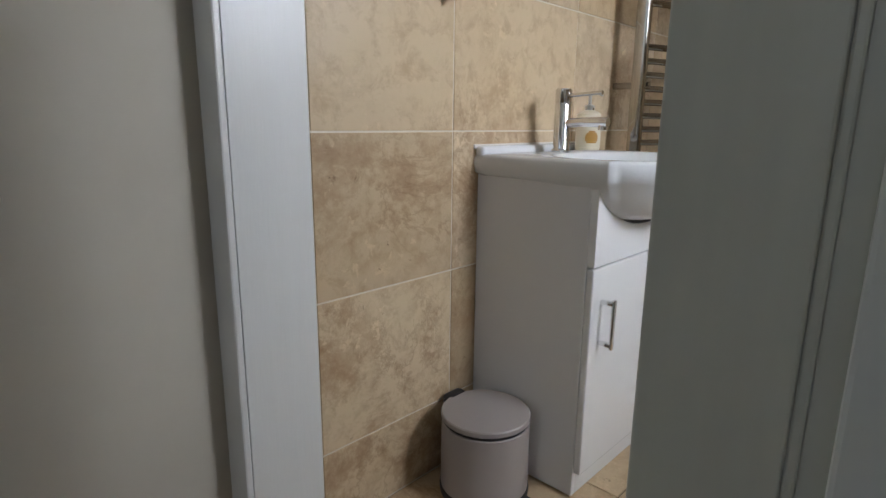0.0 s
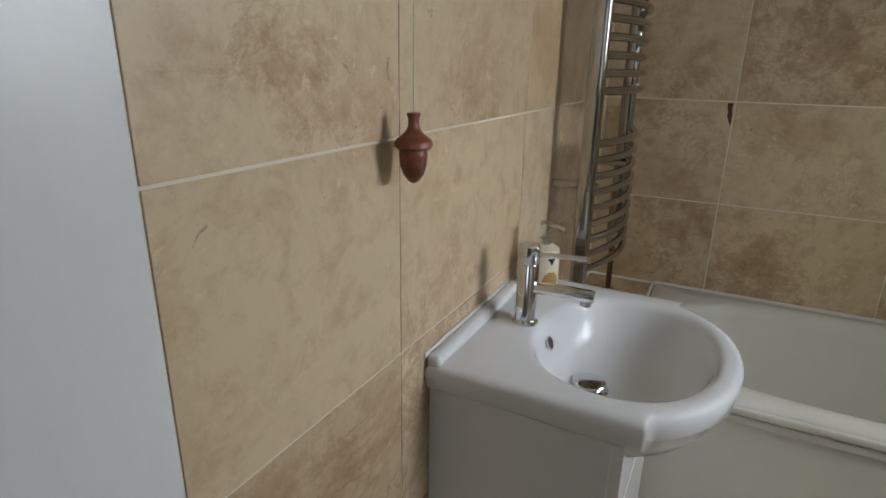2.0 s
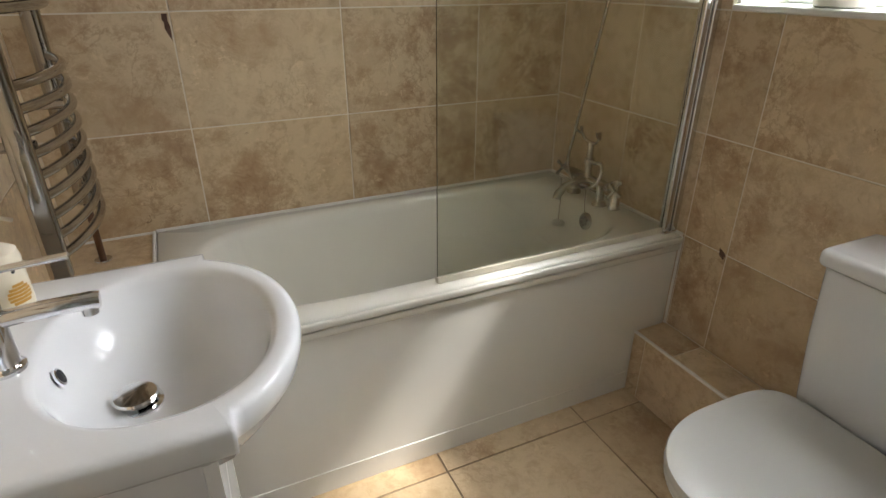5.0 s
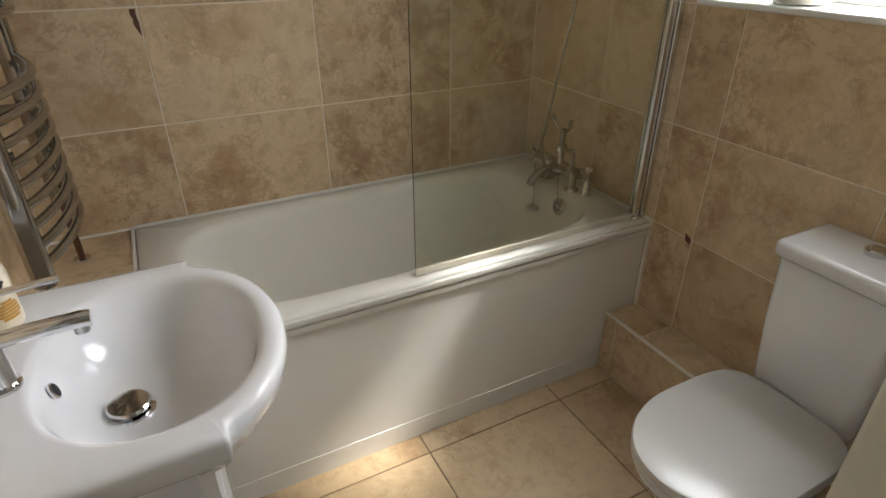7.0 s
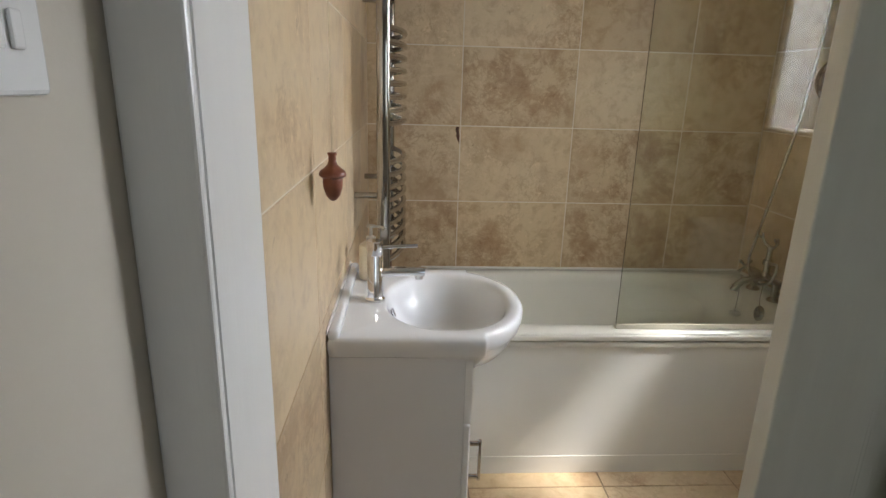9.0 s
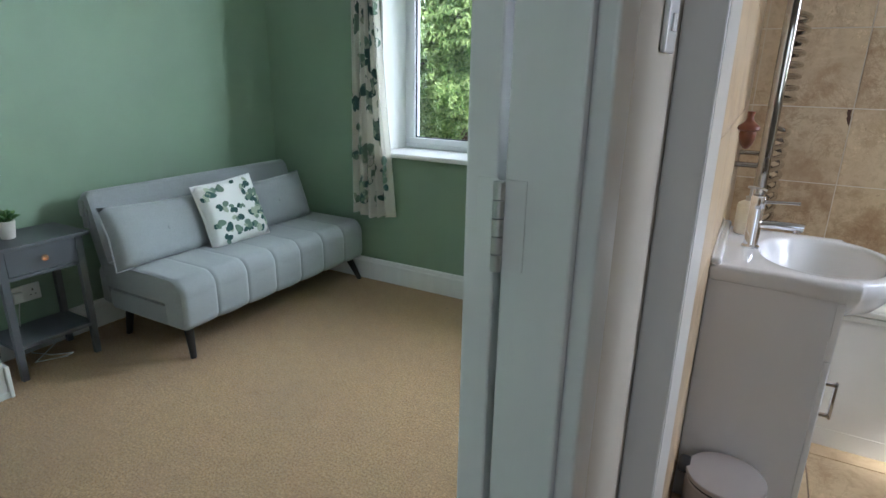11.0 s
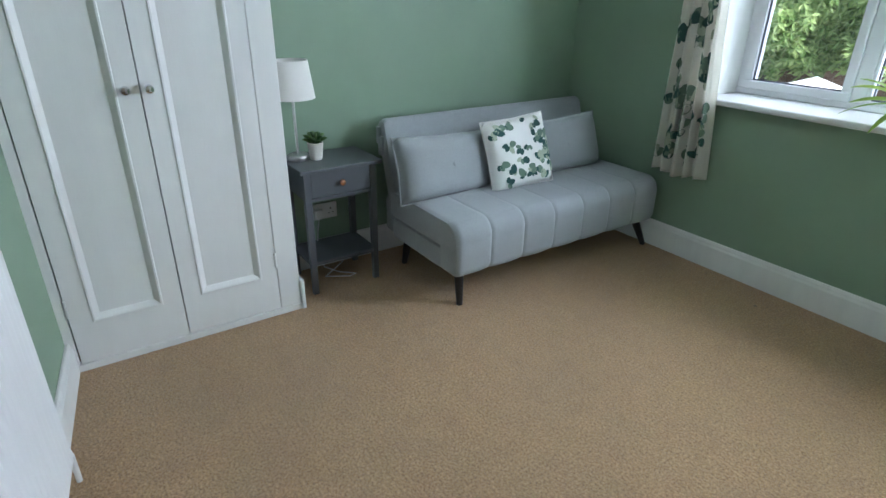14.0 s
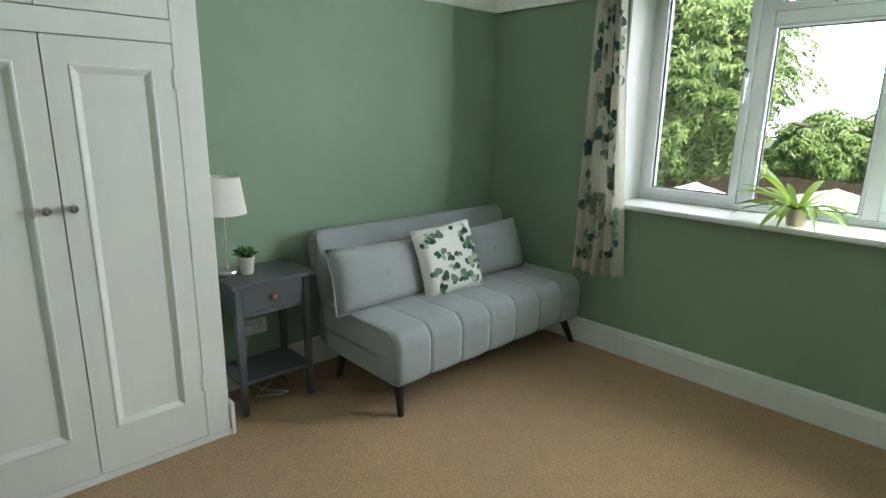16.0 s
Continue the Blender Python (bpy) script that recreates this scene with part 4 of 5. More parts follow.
def bath_mixer():
    t = thing("bath_mixer", "old style chrome bath mixer with cross handles and shower cradle", "tap")
    x, z = 1.852, 0.690
    bm = bmesh.new()
    rod(bm, (x, 2.71, z), (x, 2.92, z), 0.017)
    for y in (2.74, 2.89):
        lathe(bm, [(0.028, 0.6135), (0.026, 0.622), (0.016, 0.630), (0.015, 0.66), (0.019, 0.69)], pose(x, y, 0), 20)
    part("body", bm, DARKREFLCHROME, t, "", True)
    part("spout", tube(bmesh.new(), [(x, 2.815, z), (x - 0.05, 2.818, z - 0.003), (x - 0.10, 2.822, z - 0.02), (x - 0.125, 2.823, z - 0.045), (x - 0.128, 2.823, z - 0.06)], [0.016, 0.014, 0.014, 0.016, 0.017], 14), DARKREFLCHROME, t, "", True)
    for y, s in ((2.71, -1), (2.92, 1)):
        bm = bmesh.new()
        rod(bm, (x, y, z), (x - 0.005, y + 0.045 * s, z + 0.004), 0.009)
        c = Vector((x - 0.005, y + 0.045 * s, z + 0.004))
        for a in range(4):
            q = math.pi / 4 + a * math.pi / 2
            e = c + Vector((0.032 * math.cos(q), 0, 0.032 * math.sin(q)))
            rod(bm, c, e, 0.005, 0.006, 10)
            bmesh.ops.create_uvsphere(bm, u_segments=10, v_segments=8, radius=0.0085, matrix=Matrix.Translation(e))
        part("cross_handle", bm, DARKREFLCHROME, t, "", True)
    bm = bmesh.new()
    lathe(bm, [(0.018, 0.70), (0.013, 0.715), (0.013, 0.745), (0.020, 0.748), (0.020, 0.768), (0.012, 0.772), (0.011, 0.815), (0.014, 0.818), (0.014, 0.828)], pose(x - 0.005, 2.815, 0), 18)
    part("riser", bm, DARKREFLCHROME, t, "", True)
    bm = bmesh.new()
    for s in (-1, 1):
        tube(bm, [(x - 0.005, 2.815, 0.825), (x - 0.01, 2.815 + 0.03 * s, 0.832), (x - 0.012, 2.815 + 0.05 * s, 0.852), (x - 0.015, 2.815 + 0.052 * s, 0.875)], 0.006, 8)
        tube(bm, [(x - 0.012, 2.815 + 0.05 * s, 0.852), (x - 0.03, 2.815 + 0.06 * s, 0.862), (x - 0.038, 2.815 + 0.062 * s, 0.878)], 0.005, 8)
    part("cradle", bm, DARKREFLCHROME, t, "", True)
    # ribbed hose: down in a loop and up the wall
    key = [(x - 0.005, 2.80, 0.760), (x - 0.02, 2.765, 0.765), (x - 0.03, 2.722, 0.775), (x - 0.04, 2.705, 0.745), (x - 0.045, 2.73, 0.695), (x - 0.045, 2.80, 0.668), (x - 0.04, 2.87, 0.69), (x - 0.035, 2.900, 0.75),
           (x - 0.025, 2.895, 0.83), (x - 0.01, 2.885, 0.95), (x + 0.012, 2.878, 1.10), (x + 0.038, 2.867, 1.28), (x + 0.05, 2.855, 1.45), (x + 0.055, 2.842, 1.62), (x + 0.055, 2.83, 1.80)]
    pts = []
    for i in range(len(key) - 1):
        p0, p1, p2, p3 = (Vector(key[max(0, min(len(key) - 1, i + k))]) for k in (-1, 0, 1, 2))
        for s in range(14):
            u = s / 14
            pts.append(0.5 * ((2 * p1) + (p2 - p0) * u + (2 * p0 - 5 * p1 + 4 * p2 - p3) * u * u + (3 * p1 - p0 - 3 * p2 + p3) * u ** 3))
    part("hose", tube(bmesh.new(), pts, [0.0068 if k % 2 else 0.0056 for k in range(len(pts))], 10), DARKREFLCHROME, t, "ribbed metal shower hose", True)
    part("wall_outlet", rod(bmesh.new(), (1.9285, 2.83, 1.81), (1.87, 2.83, 1.81), 0.016), DARKREFLCHROME, t, "", True)
    c = thing("tap_cone", "tapered chrome bath filler leg on the bath rim", "bath fitting")
    part("cone", lathe(bmesh.new(), [(0.021, 0.6132), (0.021, 0.622), (0.018, 0.63), (0.011, 0.715), (0.008, 0.722), (0.001, 0.723)], pose(1.872, 2.684, 0)), CHROME, c, "", True)
    bm = bmesh.new()
    rod(bm, (1.872, 2.684, 0.72), (1.86, 2.715, 0.70), 0.004)
    part("link", bm, CHROME, c)


def shower_screen():
    s = thing("shower_screen", "clear glass bath screen with a chrome wall profile", "shower screen")
    y = 2.455
    g = part("glass", bx(1.077, 1.872, y - 0.003, y + 0.003, 0.6305, 1.96, 0.001), SCREENGLASS, s, "clear glass panel")
    g.visible_shadow = False
    bm = bmesh.new()
    box(bm, 1.075, 1.872, y - 0.009, y - 0.0035, 0.6145, 0.634, 0.002)
    box(bm, 1.075, 1.872, y - 0.0035, y + 0.010, 0.6145, 0.630, 0.002)
    part("bottom_seal", bm, painted("cream_seal", (0.66, 0.62, 0.50), 0.35, 0.08, 0.03), s, "cream plastic seal strip")
    for a, b, d in ((1.872, 1.893, 0.016), (1.8945, 1.903, 0.012), (1.9045, 1.9285, 0.017)):
        part("wall_profile", bx(a, b, y - d, y + d, 0.6145, 1.98, 0.005, 3), CHROME, s, "", True)
    part("foot_cap", bx(1.868, 1.928, y - 0.02, y + 0.02, 0.6135, 0.622, 0.003), CHROME, s)


def boxing():
    b = setting(part("pipe_boxing", bx(1.800, 1.9305, 1.60, 2.4165, 0.02, 0.2735), GROUT), "low tiled boxing along the wall", "boxing")
    for a, c in ((1.602, 2.25), (2.254, 2.414)):
        part("tile", bx(1.803, 1.9295, a, c, 0.2737, 0.277, 0.001), TILE, b)
    for a, c in ((1.602, 1.90), (1.904, 2.36), (2.364, 2.414)):
        part("tile", bx(1.7965, 1.7998, a, c, 0.032, 0.2695, 0.001), TILE, b)
    part("trim_strip", bx(1.795, 1.804, 1.602, 2.415, 0.270, 0.279, 0.002), SEALANT, b, "white edging strip")


def toilet():
    t = thing("toilet", "white close-coupled toilet with the lid closed", "toilet")
    cy = 1.735
    xb, xf = 1.755, 1.288

    def egg(a, k=1.0):
        # rounded front, squarer back
        L, wd = (xb - xf) / 2, 0.176
        c, s = math.cos(a), math.sin(a)
        p = 2.1 if c < 0 else 4.5
        r = 1 / ((abs(c) / L) ** p + (abs(s) / wd) ** p) ** (1 / p)
        return ((xb + xf) / 2 + r * k * c, cy + r * k * s)
    n = 72

    def slab(z0, z1, k, mat, name, label=""):
        bm = bmesh.new()
        ls = []
        for kk, z in ((k - 0.03, z0), (k, z0 + 0.006), (k, z1 - 0.008), (k - 0.012, z1 - 0.002), (k - 0.06, z1), (0.5, z1 + 0.003)):
            ls.append([bm.verts.new((*egg(2 * math.pi * i / n, kk), z)) for i in range(n)])
        bridge(bm, ls)
        bm.faces.new(ls[0][::-1]), bm.faces.new(ls[-1])
        bmesh.ops.recalc_face_normals(bm, faces=bm.faces[:])
        return part(name, bm, mat, t, label, True)
    slab(0.408, 0.428, 0.985, SEAT, "seat")
    slab(0.430, 0.456, 1.0, SEAT, "lid")
    bm = bmesh.new()
    ls = []
    for k, z, sh in ((0.62, BF + 0.002, 0.13), (0.60, 0.10, 0.12), (0.64, 0.20, 0.10), (0.80, 0.30, 0.05), (0.93, 0.37, 0.01), (0.96, 0.400, 0.0), (0.92, 0.406, 0.0)):
        ls.append([bm.verts.new((egg(2 * math.pi * i / n, k)[0] + sh, egg(2 * math.pi * i / n, k)[1], z)) for i in range(n)])
    bridge(bm, ls)
    bm.faces.new(ls[0][::-1]), bm.faces.new(ls[-1])
    bmesh.ops.recalc_face_normals(bm, faces=bm.faces[:])
    part("pan", bm, CERAMIC, t, "", True)
    bm = bmesh.new()
    ls = []
    for z, w, d0 in ((0.405, 0.118, 1.775), (0.44, 0.128, 1.764), (0.62, 0.138, 1.748), (0.79, 0.144, 1.740), (0.795, 0.141, 1.743)):
        pts = []
        r = 0.03
        for px, py, a0 in ((1.925 - r, cy + w - r, 0), (d0 + r, cy + w - r, 90), (d0 + r, cy - w + r, 180), (1.925 - r, cy - w + r, 270)):
            for q in range(7):
                a = radians(a0 + q * 15)
                pts.append((px + r * math.cos(a), py + r * math.sin(a)))
        ls.append([bm.verts.new((*p, z)) for p in pts])
    bridge(bm, ls)
    bm.faces.new(ls[0][::-1]), bm.faces.new(ls[-1])
    part("cistern", bm, CERAMIC, t, "", True)
    part("cistern_lid", bx(1.728, 1.926, cy - 0.152, cy + 0.152, 0.798, 0.842, 0.016, 4), CERAMIC, t, "", True)
    part("flush_button", lathe(bmesh.new(), [(0.024, 0.842), (0.024, 0.852), (0.020, 0.856), (0.001, 0.857)], pose(1.85, cy, 0)), CHROME, t, "round chrome flush button", True)
    for s in (-0.08, 0.08):
        part("seat_hinge", rod(bmesh.new(), (1.745, cy + s - 0.015, 0.437), (1.745, cy + s + 0.015, 0.437), 0.012), BLACK, t, "", True)


def strap_leaf(bm, base, yaw, length, width, droop, rise, twist=0.0, n=8):
    """A long arching leaf with a folded midrib."""
    d = Vector((math.cos(yaw), math.sin(yaw), 0))
    s = Vector((-d.y, d.x, 0))
    rows = []
    for k in range(n + 1):
        u = k / n
        p = Vector(base) + d * length * u * (1 - 0.25 * droop * u) + Vector((0, 0, length * (rise * u - droop * u * u)))
        w = width * (math.sin(math.pi * min(1, u * 0.88 + 0.1)) ** 0.7) * 0.5 + 0.0006
        tw = twist * u
        sv = s * math.cos(tw) + Vector((0, 0, math.sin(tw)))
        rows.append([bm.verts.new(p - sv * w + Vector((0, 0, w * 0.25))), bm.verts.new(p), bm.verts.new(p + sv * w + Vector((0, 0, w * 0.25)))])
    for a, b in zip(rows, rows[1:]):
        for k in range(2):
            bm.faces.new((a[k], a[k + 1], b[k + 1], b[k]))


def bath_plant():
    rnd = random.Random(5)
    p = thing("potted_plant", "green leafy plant in a pale embossed pot on the window sill", "plant")
    x, y, z = 2.02, 2.168, WZ0 + 0.0132
    part("pot", lathe(bmesh.new(), [(0.058, 0), (0.064, 0.004), (0.069, 0.11), (0.069, 0.128), (0.063, 0.128), (0.061, 0.11)], pose(x, y, z)), POT, p, "pale grey ceramic pot", True)
    part("soil", lathe(bmesh.new(), [(0.062, 0.108), (0.02, 0.112), (0.001, 0.113)], pose(x, y, z), 20), SOIL, p)
    bm = bmesh.new()
    for k in range(26):
        a = rnd.uniform(0, 2 * math.pi)
        strap_leaf(bm, (x + 0.02 * math.cos(a), y + 0.02 * math.sin(a), z + 0.10), a, rnd.uniform(0.09, 0.17), rnd.uniform(0.022, 0.04), rnd.uniform(0.25, 1.1), rnd.uniform(0.7, 1.4), rnd.uniform(-0.6, 0.6))
    part("leaves", bm, LEAF, p, "", "all")
    bm = bmesh.new()
    # raised leaf pattern pressed into the pot
    for k in range(9):
        a0 = 2 * math.pi * k / 9
        for j in range(5):
            a = a0 + (j - 2) * 0.09
            zz = z + 0.035 + 0.03 * ((k * 7) % 3) * 0.6
            bmesh.ops.create_uvsphere(bm, u_segments=6, v_segments=5, radius=0.5, matrix=pose(x + 0.066 * math.cos(a), y + 0.066 * math.sin(a), zz + 0.008 - abs(j - 2) * 0.003, (j - 2) * 22, 0, math.degrees(a)) @ Matrix.Diagonal((0.003, 0.006, 0.026, 1)))
    part("embossed_pattern", bm, POT, p, "", "all")


vanity_unit(), basin(), basin_tap(), soap(), bin_(), pull_cord(), towel_radiator(), ledge(), bath(), bath_mixer(), shower_screen(), boxing(), toilet(), bath_plant()


# landing light switch
def light_switch():
    s = thing("light_switch", "white plastic rocker light switch on the landing wall", "switch")
    part("plate", bx(PX1 + 0.001, PX1 + 0.010, 0.975, 1.061, 1.425, 1.511, 0.004), SOCKET, s)
    part("rocker", bx(PX1 + 0.010, PX1 + 0.014, 1.002, 1.014, 1.455, 1.481, 0.002), SOCKET, s)
    part("rocker", bx(PX1 + 0.010, PX1 + 0.014, 1.022, 1.034, 1.455, 1.481, 0.002), SOCKET, s)


light_switch()


# ---- bedroom: things ----
def wardrobe():
    w = thing("fitted_wardrobe", "white painted built-in wardrobe with panelled doors", "wardrobe")
    xf = -2.467
    bm = bmesh.new()
    box(bm, xf - 0.03, xf, 0.06, 0.133, 0.03, 2.405, 0.002)
    box(bm, xf - 0.03, xf, 0.933, 1.030, 0.03, 2.405, 0.004)
    box(bm, xf - 0.03, xf, 0.133, 0.933, 1.603, 1.680, 0.002)
    box(bm, xf - 0.03, xf, 0.133, 0.933, 2.34, 2.405, 0.002)
    box(bm, xf - 0.03, xf + 0.004, 0.07, 1.036, 0.001, 0.030, 0.002)
    part("face_frame", bm, WARDROBE, w)
    part("side_panel", bx(BX + 0.001, xf - 0.03, 1.004, 1.024, 0.001, 2.405), WARDROBE, w)
    part("plinth_block", bx(BX + 0.025, xf + 0.012, 1.031, 1.048, 0.001, 0.150, 0.004), TRIMWHITE, w)
    # back panel coloured black, so the shade in the door gaps is painted
    part("back", bx(BX + 0.001, BX + 0.012, 0.12, 1.004, 0.001, 2.40), BLACK, w)
    g = 0.0022
    for y0, y1, z0, z1, tall in ((0.133, 0.535, 0.031, 1.602, 1), (0.535, 0.933, 0.031, 1.602, 1), (0.133, 0.535, 1.681, 2.339, 0), (0.535, 0.933, 1.681, 2.339, 0)):
        y0, y1, z0, z1 = y0 + (0.005 if y0 < 0.4 else g), y1 - g, z0 + 0.003, z1 - g
        st = 0.068 if y0 > 0.5 else 0.072
        bot, top = (0.165, 0.085) if tall else (0.07, 0.07)
        bm = bmesh.new()
        for a, b, c, d in ((y0, y0 + st, z0, z1), (y1 - st, y1, z0, z1), (y0 + st, y1 - st, z0, z0 + bot), (y0 + st, y1 - st, z1 - top, z1)):
            box(bm, xf - 0.026, xf - 0.001, a, b, c, d)
        do = part("door", bm, WARDROBE, w)
        a, b, c, d = y0 + st, y1 - st, z0 + bot, z1 - top
        bm = bmesh.new()
        # sloping moulding running down to the panel
        lo = [bm.verts.new((xf - 0.001, *q)) for q in ((a, c), (b, c), (b, d), (a, d))]
        m1 = [bm.verts.new((xf + 0.003, *q)) for q in ((a + 0.004, c + 0.004), (b - 0.004, c + 0.004), (b - 0.004, d - 0.004), (a + 0.004, d - 0.004))]
        m2 = [bm.verts.new((xf + 0.002, *q)) for q in ((a + 0.010, c + 0.010), (b - 0.010, c + 0.010), (b - 0.010, d - 0.010), (a + 0.010, d - 0.010))]
        m3 = [bm.verts.new((xf - 0.014, *q)) for q in ((a + 0.030, c + 0.030), (b - 0.030, c + 0.030), (b - 0.030, d - 0.030), (a + 0.030, d - 0.030))]
        bridge(bm, [lo, m1, m2, m3])
        part("moulding", bm, WARDROBE, do)
        part("panel", bx(xf - 0.022, xf - 0.0138, a, b, c, d), WARDROBE, do)
        if tall:
            ky = y1 - 0.048 if y0 < 0.4 else y0 + 0.024
            m = pose(xf - 0.001, ky, 1.046, 0, 90, 0)
            part("knob", lathe(bmesh.new(), [(0.008, 0), (0.007, 0.012), (0.014, 0.016), (0.0165, 0.022), (0.0165, 0.027), (0.013, 0.033), (0.001, 0.035)], m, 24), CHROME, do, "round chrome knob", True)
        ey = y0 + 0.001 if y0 < 0.4 else y1 - 0.001
        for hz in ((z0 + 0.245, z1 - 0.12) if tall else (z0 + 0.1, z1 - 0.1)):
            part("hinge", lathe(bmesh.new(), [(0.0055, hz - 0.035), (0.0055, hz + 0.035)], pose(xf + 0.003, ey, 0), 10), WARDROBE, do, "", True)


def bedside_table():
    t = thing("bedside_table", "dark grey painted bedside table with one drawer", "bedside table")
    x0, x1, y0, y1 = -2.830, -2.550, 1.118, 1.494
    part("tabletop", bx(x0 - 0.012, x1 + 0.014, y0 - 0.012, y1 + 0.022, 0.616, 0.634, 0.003), GREYWOOD, t)
    for x in (x0, x1 - 0.032):
        for y in (y0 + 0.006, y1 - 0.038):
            bm = bmesh.new()
            prism(bm, [(x, y), (x + 0.032, y), (x + 0.032, y + 0.032), (x, y + 0.032)], 0.001, 0.6155)
            for v in bm.verts:
                if v.co.z < 0.1:
                    v.co.x += (x + 0.016 - v.co.x) * 0.18
                    v.co.y += (y + 0.016 - v.co.y) * 0.18
            part("leg", bm, GREYWOOD, t)
    part("side_rail", bx(x0 + 0.03, x1 - 0.03, y0 + 0.010, y0 + 0.026, 0.484, 0.615), GREYWOOD, t)
    part("side_rail", bx(x0 + 0.03, x1 - 0.03, y1 - 0.026, y1 - 0.010, 0.484, 0.615), GREYWOOD, t)
    part("back_rail", bx(x0 + 0.006, x0 + 0.022, y0 + 0.038, y1 - 0.038, 0.484, 0.615), GREYWOOD, t)
    part("front_rail", bx(x1 - 0.026, x1 - 0.006, y0 + 0.038, y1 - 0.038, 0.477, 0.494, 0.001), GREYWOOD, t)
    d = part("drawer", bx(x1 - 0.022, x1 - 0.003, y0 + 0.040, y1 - 0.040, 0.497, 0.612, 0.002), GREYWOOD, t)
    part("knob", lathe(bmesh.new(), [(0.006, 0), (0.006, 0.010), (0.015, 0.013), (0.0165, 0.018), (0.013, 0.024), (0.001, 0.025)], pose(x1 - 0.003, (y0 + y1) / 2, 0.555, 0, 90, 0), 10), COPPER, d, "faceted copper knob")
    part("shelf", bx(x0 + 0.008, x1 - 0.008, y0 + 0.010, y1 - 0.010, 0.150, 0.168, 0.002), GREYWOOD, t)


def table_lamp():
    l = thing("table_lamp", "steel stick lamp with a white fabric shade on the bedside table", "lamp")
    m = pose(-2.745, 1.178, 0.6345)
    part("base", lathe(bmesh.new(), [(0.048, 0), (0.050, 0.003), (0.050, 0.020), (0.047, 0.024), (0.012, 0.026), (0.001, 0.0265)], m), BRUSHED, l, "", True)
    part("stem", lathe(bmesh.new(), [(0.0065, 0.024), (0.0065, 0.33)], m, 14), BRUSHED, l, "", True)
    bm = bmesh.new()
    lathe(bm, [(0.100, 0.285), (0.102, 0.285), (0.080, 0.450), (0.0785, 0.450), (0.100, 0.2855)], m, 48, cap=False)
    part("shade", bm, SHADE, l, "white tapered fabric shade", True)
    bm = bmesh.new()
    for k in range(3):
        a = k * 2.094
        rod(bm, m @ Vector((0, 0, 0.33)), m @ Vector((0.085 * math.cos(a), 0.085 * math.sin(a), 0.36)), 0.0015, seg=6)
    rod(bm, m @ Vector((0, 0, 0.32)), m @ Vector((0, 0, 0.37)), 0.014)
    part("shade_ring", bm, BRUSHED, l)


def succulent():
    rnd = random.Random(3)
    p = thing("succulent", "small green succulent in a ribbed pale pot", "plant")
    m = pose(-2.700, 1.250, 0.6345)
    n = 40
    bm = bmesh.new()
    ls = []
    for r, z in ((0.024, 0), (0.027, 0.003), (0.036, 0.072), (0.038, 0.074), (0.038, 0.082), (0.033, 0.082), (0.032, 0.07)):
        ls.append([bm.verts.new(m @ Vector(((r + (0.0012 if k % 2 and 0.001 < z < 0.073 else 0)) * math.cos(2 * math.pi * k / n), (r + (0.0012 if k % 2 and 0.001 < z < 0.073 else 0)) * math.sin(2 * math.pi * k / n), z))) for k in range(n)])
    bridge(bm, ls)
    bm.faces.new(ls[0][::-1]), bm.faces.new(ls[-1])
    part("pot", bm, POT, p, "ribbed pale pot", True)
    bm = bmesh.new()
    for k in range(22):
        a = k * 2.4
        e = 0.25 + 1.1 * k / 22
        L = 0.072 - 0.016 * k / 22
        d = Vector((math.cos(a) * math.cos(e), math.sin(a) * math.cos(e), math.sin(e)))
        b = m @ Vector((0, 0, 0.078))
        tube(bm, [b, b + d * L * 0.4 + Vector((0, 0, 0.004)), b + d * L * 0.75 + Vector((0, 0, 0.006)), b + d * L], [0.004, 0.0105, 0.008, 0.0006], 6)
    part("leaves", bm, SUCCULENT, p, "", "all")


def soft_block(x0, x1, z0, z1, y0, y1, rad, seams, dip=0.007, n=64, puff=0.006):
    """Upholstered block along y with stitched seams across it and soft ends."""
    bm = bmesh.new()
    prof = []
    for cx, cz, a0 in ((x1 - rad[0], z0 + rad[0], -90), (x1 - rad[1], z1 - rad[1], 0), (x0 + rad[2], z1 - rad[2], 90), (x0 + rad[3], z0 + rad[3], 180)):
        r = rad[(0, 1, 2, 3)[(a0 + 90) // 90]]
        for q in range(8):
            a = radians(a0 + q * 90 / 7)
            prof.append((cx + r * math.cos(a), cz + r * math.sin(a)))
    mx, mz = (x0 + x1) / 2, (z0 + z1) / 2
    loops = []
    ys = sorted(set([y0 + (y1 - y0) * k / n for k in range(n + 1)] + [s + o for s in seams for o in (-0.012, -0.005, 0.0, 0.005, 0.012)]
                    + [y0 + e for e in (0.004, 0.012, 0.025)] + [y1 - e for e in (0.004, 0.012, 0.025)]))
    for y in ys:
        k = 0.0
        for s in seams:
            k = max(k, dip * math.exp(-((y - s) / 0.007) ** 2))
        near = min([abs(y - s) for s in seams] + [1.0])
        k -= puff * min(1, near / 0.07) ** 0.6 if seams else 0
        e = min(y - y0, y1 - y)
        k += 0.022 * max(0, 1 - e / 0.03) ** 2
        ring = []
        for x, z in prof:
            d = Vector((x - mx, 0, z - mz))
            L = d.length
            d = d / L
            ring.append(bm.verts.new((x - d.x * k, y, z - d.z * k)))
        loops.append(ring)
    bridge(bm, loops)
    bm.faces.new(loops[0][::-1]), bm.faces.new(loops[-1])
    bmesh.ops.recalc_face_normals(bm, faces=bm.faces[:])
    return bm


SOFA_Y0, SOFA_Y1 = 1.605, 3.005


